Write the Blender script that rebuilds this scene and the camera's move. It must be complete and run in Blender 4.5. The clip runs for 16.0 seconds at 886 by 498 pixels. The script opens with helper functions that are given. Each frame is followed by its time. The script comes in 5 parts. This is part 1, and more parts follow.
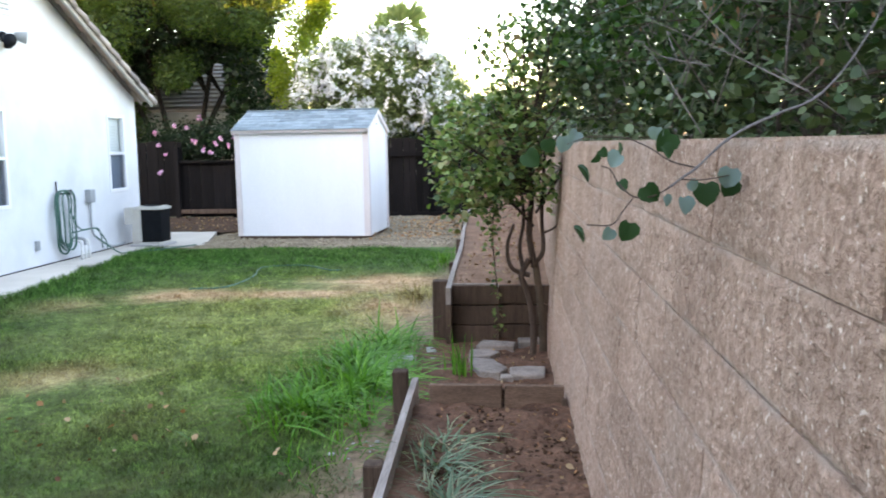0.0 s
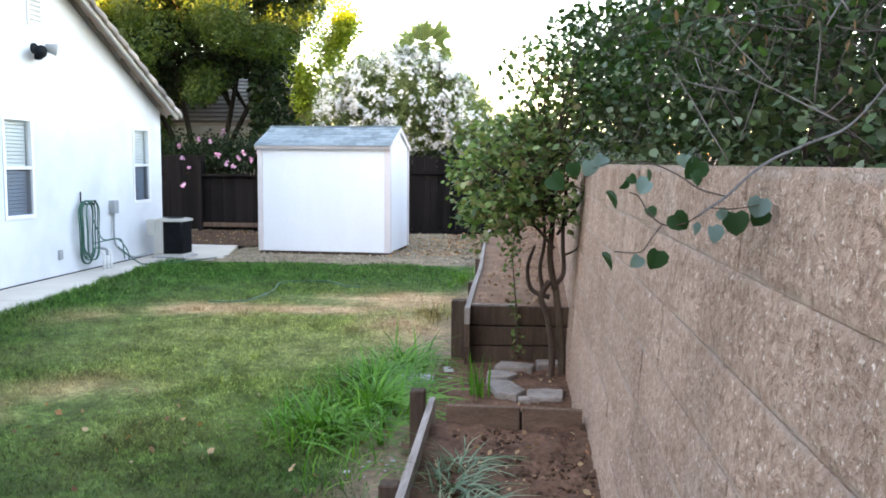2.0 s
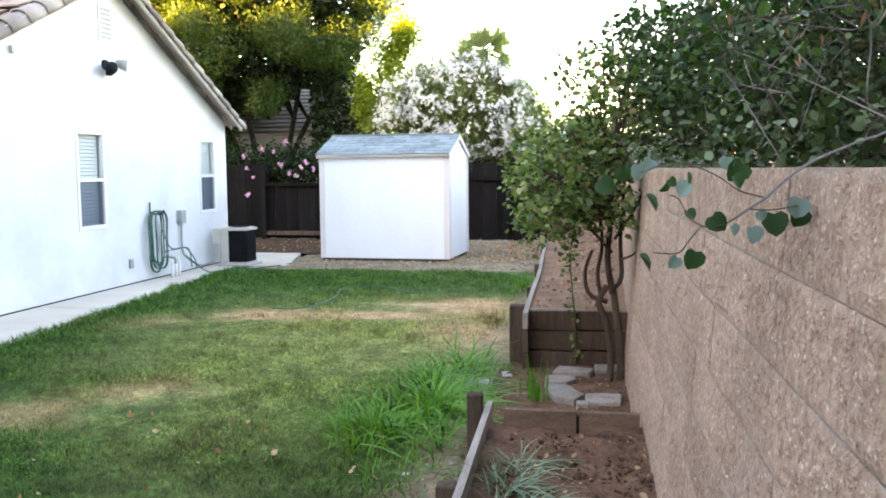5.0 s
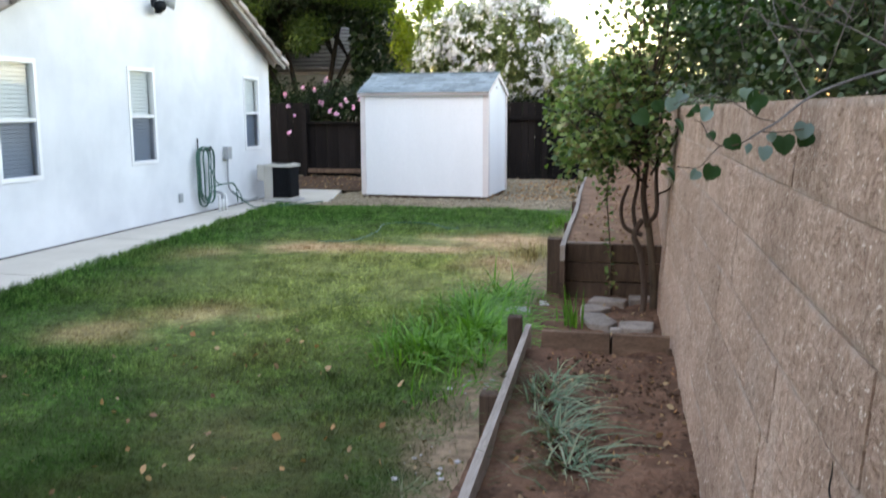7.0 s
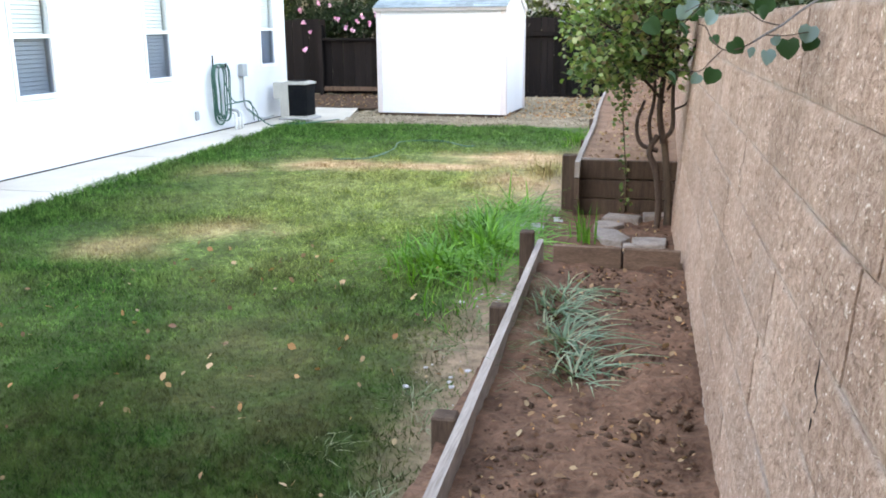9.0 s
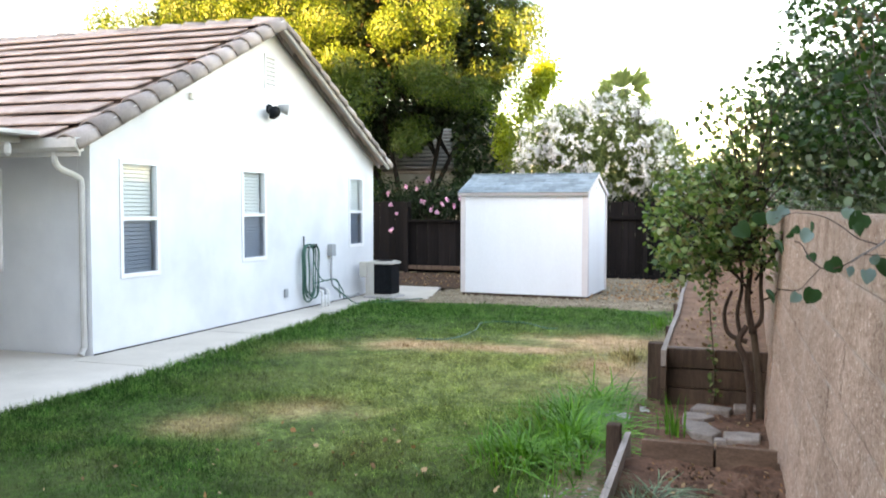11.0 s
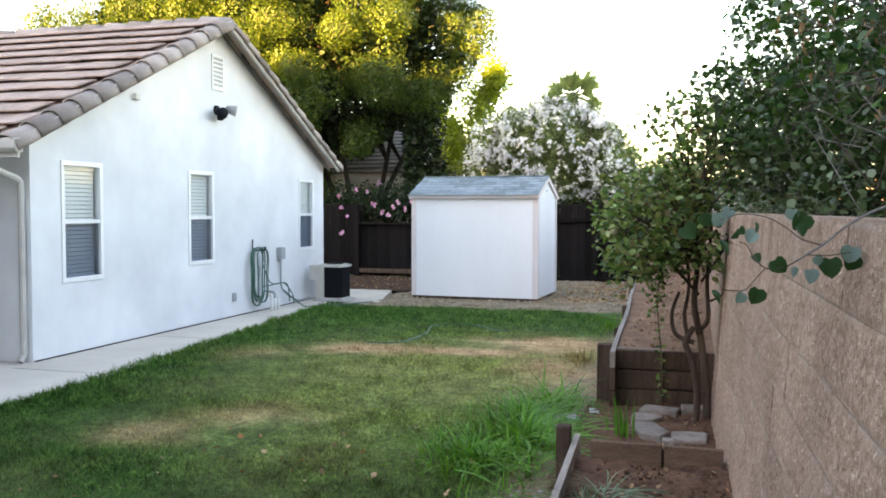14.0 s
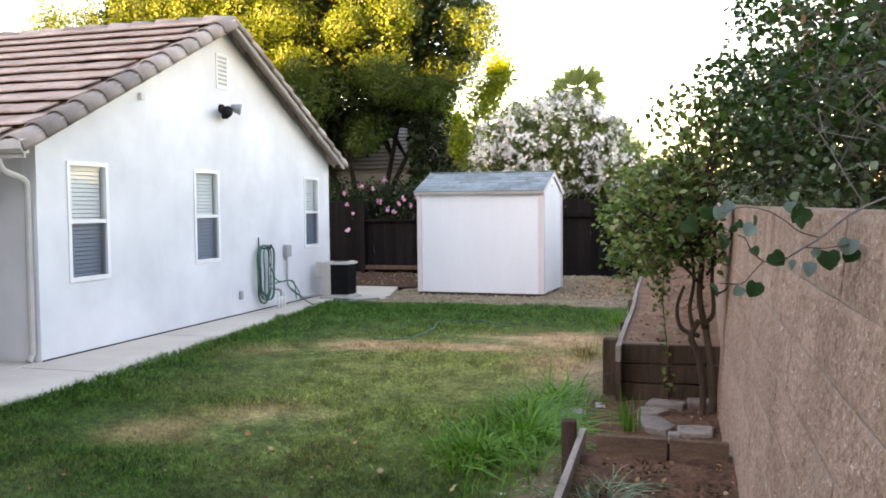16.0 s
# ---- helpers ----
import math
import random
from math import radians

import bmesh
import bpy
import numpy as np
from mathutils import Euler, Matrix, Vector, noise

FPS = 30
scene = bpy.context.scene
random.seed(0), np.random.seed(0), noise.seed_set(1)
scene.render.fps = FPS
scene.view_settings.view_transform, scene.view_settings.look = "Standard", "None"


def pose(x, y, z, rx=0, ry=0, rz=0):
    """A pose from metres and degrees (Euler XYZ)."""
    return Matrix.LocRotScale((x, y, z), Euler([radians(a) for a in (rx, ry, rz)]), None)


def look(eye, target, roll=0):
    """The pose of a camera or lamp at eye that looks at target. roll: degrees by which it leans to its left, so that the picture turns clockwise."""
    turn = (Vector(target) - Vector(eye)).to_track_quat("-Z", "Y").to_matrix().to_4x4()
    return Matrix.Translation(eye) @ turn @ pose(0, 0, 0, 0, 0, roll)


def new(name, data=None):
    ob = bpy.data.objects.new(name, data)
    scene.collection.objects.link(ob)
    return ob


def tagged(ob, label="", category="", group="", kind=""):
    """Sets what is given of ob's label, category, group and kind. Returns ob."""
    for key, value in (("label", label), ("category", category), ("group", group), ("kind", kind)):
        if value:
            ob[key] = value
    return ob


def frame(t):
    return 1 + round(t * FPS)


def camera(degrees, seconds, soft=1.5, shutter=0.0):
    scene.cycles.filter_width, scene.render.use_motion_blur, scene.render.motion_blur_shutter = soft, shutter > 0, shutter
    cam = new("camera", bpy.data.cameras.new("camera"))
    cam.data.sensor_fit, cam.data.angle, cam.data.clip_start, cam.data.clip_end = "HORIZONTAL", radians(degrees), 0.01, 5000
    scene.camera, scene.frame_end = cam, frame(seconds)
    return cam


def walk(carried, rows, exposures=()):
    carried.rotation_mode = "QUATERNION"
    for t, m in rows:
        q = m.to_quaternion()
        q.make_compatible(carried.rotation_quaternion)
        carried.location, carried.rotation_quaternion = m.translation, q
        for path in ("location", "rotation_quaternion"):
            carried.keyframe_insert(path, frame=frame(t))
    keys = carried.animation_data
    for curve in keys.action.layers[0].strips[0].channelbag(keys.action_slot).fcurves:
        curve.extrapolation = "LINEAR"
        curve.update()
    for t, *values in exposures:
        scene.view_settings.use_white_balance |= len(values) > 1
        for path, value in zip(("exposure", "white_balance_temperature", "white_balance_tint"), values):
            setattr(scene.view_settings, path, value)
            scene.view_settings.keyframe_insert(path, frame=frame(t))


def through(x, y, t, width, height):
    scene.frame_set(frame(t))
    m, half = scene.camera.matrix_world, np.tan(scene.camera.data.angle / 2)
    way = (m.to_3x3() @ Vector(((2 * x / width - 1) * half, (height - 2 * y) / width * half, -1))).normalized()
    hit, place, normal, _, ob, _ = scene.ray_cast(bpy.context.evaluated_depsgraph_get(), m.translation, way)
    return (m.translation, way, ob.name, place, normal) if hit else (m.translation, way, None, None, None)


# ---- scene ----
cam = camera(53.6, 16.0, soft=1.8, shutter=0.5)
PATH = [
    (0, (0.368, -0.272, 1.607), (0.182, 1.705, 1.369), -0.9),
    (0.5, (0.365, -0.27, 1.609), (0.117, 1.7, 1.374), -0.4),
    (1, (0.363, -0.268, 1.612), (0.115, 1.705, 1.394), -0.4),
    (1.5, (0.358, -0.266, 1.612), (0.1, 1.707, 1.406), -0.4),
    (2, (0.354, -0.27, 1.614), (0.126, 1.707, 1.418), 0.4),
    (2.5, (0.35, -0.262, 1.615), (0.098, 1.711, 1.409), 0.4),
    (3, (0.344, -0.265, 1.621), (0.066, 1.705, 1.423), 0.1),
    (3.2, (0.346, -0.26, 1.617), (0.06, 1.708, 1.41), 0.1),
    (5.3, (0.419, -0.367, 1.614), (0.049, 1.591, 1.447), -0.5),
    (5.5, (0.434, -0.411, 1.631), (0.084, 1.553, 1.488), -0.9),
    (6, (0.419, -0.5, 1.616), (-0.05, 1.438, 1.467), -1.1),
    (6.5, (0.41, -0.602, 1.606), (-0.046, 1.333, 1.393), -1.7),
    (7, (0.406, -0.646, 1.587), (-0.037, 1.278, 1.273), -0.2),
    (7.5, (0.416, -0.66, 1.566), (-0.044, 1.236, 1.123), 0.0),
    (8, (0.437, -0.662, 1.554), (-0.046, 1.214, 1.055), -0.4),
    (8.2, (0.441, -0.666, 1.555), (-0.032, 1.21, 1.048), -0.4),
    (10.3, (0.454, -0.679, 1.597), (-0.097, 1.222, 1.31), -0.4),
    (10.5, (0.446, -0.686, 1.609), (-0.14, 1.213, 1.385), -0.4),
    (11, (0.419, -0.707, 1.637), (-0.244, 1.177, 1.54), 0.1),
    (11.5, (0.402, -0.694, 1.646), (-0.259, 1.192, 1.578), 0.6),
    (12, (0.398, -0.697, 1.647), (-0.237, 1.197, 1.559), 0.4),
    (12.5, (0.402, -0.676, 1.631), (-0.232, 1.22, 1.56), -0.1),
    (13, (0.406, -0.672, 1.625), (-0.209, 1.229, 1.539), 0.1),
    (13.5, (0.416, -0.671, 1.633), (-0.178, 1.238, 1.561), 0.0),
    (14, (0.42, -0.672, 1.632), (-0.138, 1.246, 1.542), 0.1),
    (14.5, (0.423, -0.683, 1.641), (-0.151, 1.231, 1.556), -0.3),
    (15, (0.428, -0.669, 1.626), (-0.154, 1.242, 1.531), -0.5),
    (15.5, (0.432, -0.682, 1.628), (-0.151, 1.229, 1.534), -1.0),
    (16, (0.439, -0.676, 1.633), (-0.134, 1.238, 1.534), -0.5),
]
EXPOSURES = [(t, stops, kelvin, 25 if t < 14.5 else 26 + 4 * (t - 14.5)) for t, stops, kelvin in ((0, 4.98, 7850), (3.2, 4.98, 7850), (6.0, 5.05, 8300), (6.5, 4.78, 8300), (7, 4.68, 8300), (7.5, 4.68, 8300), (8, 5.16, 8500), (10.5, 5.52, 8500), (11.0, 4.98, 8500), (11.5, 4.72, 8250), (12.5, 4.56, 8200), (14, 4.55, 8200), (15, 4.54, 8400), (16, 4.54, 8800))]
walk(cam, [(t, look(eye, target, roll)) for t, eye, target, roll in PATH], EXPOSURES)

# ---- light: open shade under an evening sky, low sun on the tree tops ----
SUN_UP, SUN_FROM = 8.0, (-0.6, -1.0)
world = bpy.data.worlds.new("sky")
scene.world = world
world.use_nodes = True
sky = world.node_tree.nodes.new("ShaderNodeTexSky")
sky.sky_type, sky.sun_disc = "NISHITA", False
sky.sun_elevation = radians(SUN_UP)
sky.sun_rotation = math.atan2(SUN_FROM[0], SUN_FROM[1])
sky.air_density, sky.dust_density, sky.ozone_density = 1.0, 0.6, 1.2
background = world.node_tree.nodes["Background"]
world.node_tree.links.new(sky.outputs[0], background.inputs[0])
background.inputs[1].default_value = 0.07
sun = new("sun", bpy.data.lights.new("sun", "SUN"))
sun.data.energy, sun.data.angle, sun.data.color = 5.0, radians(0.5), (1.0, 0.62, 0.20)
up = math.tan(radians(SUN_UP)) * math.hypot(*SUN_FROM)
sun.matrix_world = look((SUN_FROM[0] * 30, SUN_FROM[1] * 30, up * 30), (0, 0, 0))

# ---- materials ----
def shader(name, rough=0.8, metal=0.0):
    m = bpy.data.materials.new(name)
    m.use_nodes = True
    b = m.node_tree.nodes["Principled BSDF"]
    b.inputs["Roughness"].default_value, b.inputs["Metallic"].default_value = rough, metal
    b.inputs["Specular IOR Level"].default_value = 0.1 if rough > 0.7 else 0.4
    return m, m.node_tree, b


def node(tree, kind, **values):
    n = tree.nodes.new(kind)
    for key, v in values.items():
        n.inputs[key.replace("_", " ")].default_value = v
    return n


def wire(tree, a, b):
    tree.links.new(a, b)


def ramp(tree, source, stops):
    r = tree.nodes.new("ShaderNodeValToRGB")
    while len(r.color_ramp.elements) < len(stops):
        r.color_ramp.elements.new(0.5)
    for e, (p, c) in zip(r.color_ramp.elements, stops):
        e.position, e.color = p, (*c, 1) if len(c) == 3 else c
    wire(tree, source, r.inputs[0])
    return r.outputs[0]


def grey(v):
    return (v, v, v)


def spot(tree, scale, detail=4.0, rough=0.55, where=None, stretch=None):
    n = node(tree, "ShaderNodeTexNoise", Scale=scale, Detail=detail, Roughness=rough)
    co = where or tree.nodes.new("ShaderNodeNewGeometry").outputs["Position"]
    if stretch:
        mp = tree.nodes.new("ShaderNodeMapping")
        mp.inputs["Scale"].default_value = stretch
        wire(tree, co, mp.inputs[0])
        co = mp.outputs[0]
    wire(tree, co, n.inputs["Vector"])
    return n.outputs["Fac"]


def blend(tree, fac, a, b, how="MIX"):
    n = tree.nodes.new("ShaderNodeMix")
    n.data_type, n.blend_type = "RGBA", how
    for v, k in ((fac, 0), (a, 6), (b, 7)):
        if isinstance(v, (int, float)):
            n.inputs[k].default_value = v
        elif isinstance(v, tuple):
            n.inputs[k].default_value = (*v, 1)
        else:
            wire(tree, v, n.inputs[k])
    return n.outputs[2]


def calc(tree, how, a, b=0.0, clamp=False):
    n = tree.nodes.new("ShaderNodeMath")
    n.operation, n.use_clamp = how, clamp
    for v, k in ((a, 0), (b, 1)):
        if isinstance(v, (int, float)):
            n.inputs[k].default_value = v
        else:
            wire(tree, v, n.inputs[k])
    return n.outputs[0]


def relief(tree, b, height, strength, depth):
    n = node(tree, "ShaderNodeBump", Strength=strength, Distance=depth)
    wire(tree, height, n.inputs["Height"])
    wire(tree, n.outputs[0], b.inputs["Normal"])


def local(tree):
    return tree.nodes.new("ShaderNodeTexCoord").outputs["Object"]


def surface(name, dark, light, coarse=3.0, fine=60.0, rough=0.85, bump=0.3, depth=0.004, piece=0.0, stretch=None, metal=0.0, own=False):
    """A worn surface of two scales: coarse stains and fine grain; piece: how far each piece differs from the next."""
    m, t, b = shader(name, rough, metal)
    co = local(t) if own else None
    big, small = spot(t, coarse, 5, 0.6, co, stretch), spot(t, fine, 4, 0.6, co, stretch)
    mix = calc(t, "ADD", calc(t, "MULTIPLY", big, 0.6), calc(t, "MULTIPLY", small, 0.4))
    c = ramp(t, mix, [(0.3, dark), (0.7, light)])
    if piece:
        rnd = t.nodes.new("ShaderNodeObjectInfo").outputs["Random"]
        c = blend(t, 1.0, c, ramp(t, rnd, [(0.0, grey(1 - piece)), (1.0, grey(1 + piece * 0.35))]), "MULTIPLY")
    wire(t, c, b.inputs["Base Color"])
    if bump:
        relief(t, b, small, bump, depth)
    return m


def leafy(name, colours, back=0.35, rough=0.5, gloss=0.25, through=(1.25, 1.3, 0.6)):
    """Leaves: each island takes its own green, and light passes through."""
    m, t, b = shader(name, rough)
    rnd = t.nodes.new("ShaderNodeNewGeometry").outputs["Random Per Island"]
    c = ramp(t, rnd, [(k / max(1, len(colours) - 1), v) for k, v in enumerate(colours)])
    c = blend(t, 1.0, c, ramp(t, spot(t, 1.3, 2), [(0.3, grey(0.75)), (0.7, grey(1.15))]), "MULTIPLY")
    wire(t, c, b.inputs["Base Color"])
    b.inputs["Specular IOR Level"].default_value = gloss
    tr = t.nodes.new("ShaderNodeBsdfTranslucent")
    wire(t, blend(t, 1.0, c, through, "MULTIPLY"), tr.inputs[0])
    mx = t.nodes.new("ShaderNodeMixShader")
    mx.inputs[0].default_value = back
    wire(t, b.outputs[0], mx.inputs[1])
    wire(t, tr.outputs[0], mx.inputs[2])
    wire(t, mx.outputs[0], t.nodes["Material Output"].inputs[0])
    return m


# dry places in the lawn: x, y, half width, half depth
DRY = [(-3.45, 4.85, 0.55, 0.45), (-2.95, 5.5, 0.60, 0.50), (-3.4, 8.9, 0.9, 0.55), (-1.15, 9.75, 1.05, 0.85), (-1.0, 8.3, 0.5, 0.8), (-0.75, 7.9, 0.55, 1.2), (-4.6, 8.2, 0.6, 0.7), (-2.2, 9.0, 1.1, 0.40)]


def lawn_colour(t, island):
    """Green lawn with straw patches and bare soil along the boards; shade is painted in at left and near."""
    pos = t.nodes.new("ShaderNodeNewGeometry").outputs["Position"]
    xyz = t.nodes.new("ShaderNodeSeparateXYZ")
    wire(t, pos, xyz.inputs[0])
    x, y = xyz.outputs[0], xyz.outputs[1]
    wob = calc(t, "MULTIPLY", calc(t, "SUBTRACT", spot(t, 1.6, 5, 0.65), 0.5), 1.7)
    dry = None
    for cx, cy, rx, ry in DRY:
        dx = calc(t, "DIVIDE", calc(t, "SUBTRACT", x, cx), rx)
        dy = calc(t, "DIVIDE", calc(t, "SUBTRACT", y, cy), ry)
        r = calc(t, "SQRT", calc(t, "ADD", calc(t, "MULTIPLY", dx, dx), calc(t, "MULTIPLY", dy, dy)))
        v = calc(t, "SUBTRACT", 1.25, calc(t, "ADD", r, wob), True)
        dry = v if dry is None else calc(t, "MAXIMUM", dry, v)
    worn = calc(t, "MULTIPLY", calc(t, "SUBTRACT", spot(t, 0.8, 3), 0.42, True), 2.2, True)
    trodden = calc(t, "MULTIPLY", calc(t, "MULTIPLY", calc(t, "ADD", x, 2.6), 0.75, True), calc(t, "MULTIPLY", calc(t, "SUBTRACT", 5.0, y), 0.5, True))
    trodden = calc(t, "MULTIPLY", trodden, ramp(t, spot(t, 2.6, 4, 0.65), [(0.36, grey(0.05)), (0.60, grey(0.75))]))
    dry = calc(t, "MULTIPLY", dry, calc(t, "ADD", 0.66, calc(t, "MULTIPLY", calc(t, "SUBTRACT", y, 6.0), 0.14, True)))
    dry = calc(t, "MAXIMUM", dry, calc(t, "MULTIPLY", worn, 0.36))
    lush = calc(t, "ADD", calc(t, "MULTIPLY", calc(t, "SUBTRACT", y, 10.2), 0.7, True), calc(t, "MULTIPLY", calc(t, "SUBTRACT", -3.9, x), 1.0, True), True)
    dry = calc(t, "MULTIPLY", dry, calc(t, "SUBTRACT", 1.0, calc(t, "MULTIPLY", lush, 0.85)))
    tone = calc(t, "ADD", spot(t, 7.0, 5, 0.75), calc(t, "MULTIPLY", calc(t, "SUBTRACT", spot(t, 2.3, 4, 0.6), 0.5), 0.9))
    if island:
        tone = calc(t, "ADD", calc(t, "MULTIPLY", tone, 0.45), calc(t, "MULTIPLY", t.nodes.new("ShaderNodeNewGeometry").outputs["Random Per Island"], 0.6))
    green = ramp(t, tone, [(0.22, (0.010, 0.048, 0.009)), (0.5, (0.042, 0.150, 0.026)), (0.82, (0.18, 0.36, 0.085))])
    straw = ramp(t, tone, [(0.25, (0.24, 0.145, 0.066)), (0.75, (0.66, 0.44, 0.245))])
    yx, yy = calc(t, "DIVIDE", calc(t, "ADD", x, 1.9), 2.3), calc(t, "DIVIDE", calc(t, "SUBTRACT", y, 7.6), 3.1)
    pale = calc(t, "SUBTRACT", 1.25, calc(t, "ADD", calc(t, "SQRT", calc(t, "ADD", calc(t, "MULTIPLY", yx, yx), calc(t, "MULTIPLY", yy, yy))), calc(t, "MULTIPLY", wob, 0.5)), True)
    fresh = ramp(t, tone, [(0.25, (0.13, 0.18, 0.030)), (0.8, (0.66, 0.67, 0.23))])
    green = blend(t, calc(t, "MULTIPLY", pale, 0.75), green, fresh)
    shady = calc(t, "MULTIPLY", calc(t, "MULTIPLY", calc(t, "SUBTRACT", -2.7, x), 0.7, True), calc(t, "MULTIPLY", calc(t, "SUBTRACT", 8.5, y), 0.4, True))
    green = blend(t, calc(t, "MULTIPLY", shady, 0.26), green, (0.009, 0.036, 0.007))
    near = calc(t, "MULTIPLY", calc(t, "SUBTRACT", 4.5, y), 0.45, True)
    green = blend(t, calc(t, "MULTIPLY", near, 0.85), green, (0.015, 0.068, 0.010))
    green = blend(t, trodden, green, (0.070, 0.064, 0.026))
    mottle = blend(t, 1.0, ramp(t, spot(t, 22, 4, 0.7), [(0.34, grey(0.32)), (0.62, grey(1.45))]), ramp(t, spot(t, 4.5, 3, 0.6), [(0.32, grey(0.60)), (0.62, grey(1.15))]), "MULTIPLY")
    green = blend(t, 1.0, green, mottle, "MULTIPLY")
    straw = blend(t, 0.45, straw, mottle, "MULTIPLY")
    return x, y, wob, dry, blend(t, dry, green, straw)


def lawn_material(island):
    m, t, b = shader("grass_blades" if island else "lawn_soil", 0.75)
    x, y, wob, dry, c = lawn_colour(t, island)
    if island:
        tr = t.nodes.new("ShaderNodeBsdfTranslucent")
        wire(t, c, tr.inputs[0])
        mx = t.nodes.new("ShaderNodeMixShader")
        mx.inputs[0].default_value = 0.25
        wire(t, c, b.inputs["Base Color"])
        wire(t, b.outputs[0], mx.inputs[1])
        wire(t, tr.outputs[0], mx.inputs[2])
        wire(t, mx.outputs[0], t.nodes["Material Output"].inputs[0])
        return m
    earth = ramp(t, spot(t, 14, 6, 0.7), [(0.3, (0.13, 0.085, 0.055)), (0.7, (0.36, 0.25, 0.165))])
    bare = calc(t, "MULTIPLY", calc(t, "ADD", calc(t, "ADD", x, calc(t, "ADD", 0.50, calc(t, "MULTIPLY", calc(t, "MULTIPLY", calc(t, "SUBTRACT", y, 1.4), 0.5, True), 0.30))), calc(t, "MULTIPLY", wob, 0.40)), 3.0, True)
    thatch = blend(t, calc(t, "MULTIPLY", calc(t, "SUBTRACT", 1.0, dry), 0.6), c, (0.035, 0.045, 0.010))
    wire(t, blend(t, bare, thatch, earth), b.inputs["Base Color"])
    relief(t, b, spot(t, 90, 5, 0.7), 0.6, 0.02)
    return m


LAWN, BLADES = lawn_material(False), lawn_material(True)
STUCCO = surface("white_stucco", (0.54, 0.555, 0.58), (0.86, 0.87, 0.885), 0.8, 120, 0.9, 0.35, 0.004)
SHADED_STUCCO = surface("shaded_grey_stucco", (0.40, 0.39, 0.37), (0.50, 0.49, 0.47), 1.4, 120, 0.9, 0.35, 0.004)
WHITE_TRIM = surface("white_painted_wood", (0.60, 0.59, 0.57), (0.76, 0.75, 0.73), 4, 80, 0.6, 0.15, 0.002)
RAKE_TRIM = surface("greyed_trim_paint", (0.42, 0.40, 0.37), (0.62, 0.60, 0.57), 4, 80, 0.6, 0.15, 0.002)
VINYL = surface("white_vinyl", (0.78, 0.79, 0.80), (0.84, 0.84, 0.84), 4, 60, 0.35, 0.0)
SHED_PAINT = surface("shed_white_paint", (0.74, 0.755, 0.775), (0.85, 0.865, 0.885), 1.2, 70, 0.65, 0.2, 0.002, 0, (1, 1, 0.25))
SHED_TRIM = surface("shed_trim_paint", (0.62, 0.56, 0.55), (0.75, 0.69, 0.68), 3, 70, 0.65, 0.2, 0.002)
TILE = surface("concrete_roof_tile", (0.28, 0.195, 0.160), (0.54, 0.42, 0.365), 2.2, 50, 0.9, 0.4, 0.004, 0.10)
RAKE_TILE = surface("grey_rake_tile", (0.25, 0.21, 0.195), (0.46, 0.395, 0.36), 2.2, 50, 0.9, 0.4, 0.004, 0.42)
SHINGLE = surface("grey_shingle", (0.15, 0.19, 0.21), (0.30, 0.36, 0.38), 9, 120, 0.95, 0.5, 0.003, 0.30)
BLOCK = None
CONCRETE = surface("concrete", (0.44, 0.395, 0.34), (0.62, 0.57, 0.50), 1.2, 70, 0.9, 0.25, 0.003)
OLD_CONCRETE = surface("old_concrete", (0.30, 0.29, 0.29), (0.48, 0.46, 0.45), 6, 70, 0.95, 0.4, 0.006)
BARE_DIRT = surface("bed_soil", (0.032, 0.0155, 0.010), (0.238, 0.130, 0.086), 4, 26, 0.95, 1.0, 0.03)
CLOD = surface("soil_clods", (0.022, 0.012, 0.008), (0.13, 0.076, 0.050), 8, 60, 0.95, 0.5, 0.01)
FAR_DIRT = surface("dry_bed_soil", (0.10, 0.058, 0.036), (0.31, 0.185, 0.125), 4, 40, 0.95, 0.8, 0.02)
GRAVEL = surface("gravel_bed", (0.11, 0.085, 0.058), (0.36, 0.285, 0.195), 2.2, 30, 0.95, 0.9, 0.02)
PEBBLE = surface("gravel_stones", (0.13, 0.10, 0.07), (0.46, 0.385, 0.28), 3.5, 70, 0.9, 0.0)
OLD_WOOD = surface("weathered_board", (0.075, 0.047, 0.033), (0.23, 0.15, 0.108), 5, 40, 0.9, 0.5, 0.004, 0.25, (1, 0.25, 4))
GREY_WOOD = surface("sun_bleached_board", (0.17, 0.14, 0.12), (0.40, 0.345, 0.31), 5, 40, 0.9, 0.5, 0.004, 0.15, (4, 0.25, 1))
POST_WOOD = surface("dark_post", (0.038, 0.025, 0.018), (0.130, 0.088, 0.066), 6, 50, 0.9, 0.5, 0.004, 0.2, (4, 4, 0.4))
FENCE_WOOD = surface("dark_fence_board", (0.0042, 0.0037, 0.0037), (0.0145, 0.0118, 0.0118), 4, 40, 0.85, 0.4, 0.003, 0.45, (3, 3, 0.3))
BARK = surface("brown_bark", (0.035, 0.023, 0.018), (0.11, 0.078, 0.062), 8, 60, 0.95, 0.7, 0.006, 0, (3, 3, 0.6))
FAR_BARK = surface("dark_bark", (0.010, 0.008, 0.006), (0.035, 0.026, 0.02), 8, 60, 0.95, 0.7, 0.006, 0, (3, 3, 0.6))
RAKE_BOARD = surface("shaded_rake_paint", (0.36, 0.335, 0.305), (0.54, 0.51, 0.47), 4, 80, 0.7, 0.15, 0.002)
PALE_BARK = surface("pale_bark", (0.05, 0.036, 0.026), (0.13, 0.095, 0.07), 8, 60, 0.95, 0.5, 0.004, 0, (3, 3, 0.6))
TWIG = surface("grey_twig", (0.07, 0.060, 0.055), (0.19, 0.17, 0.16), 12, 60, 0.95, 0.3, 0.003)
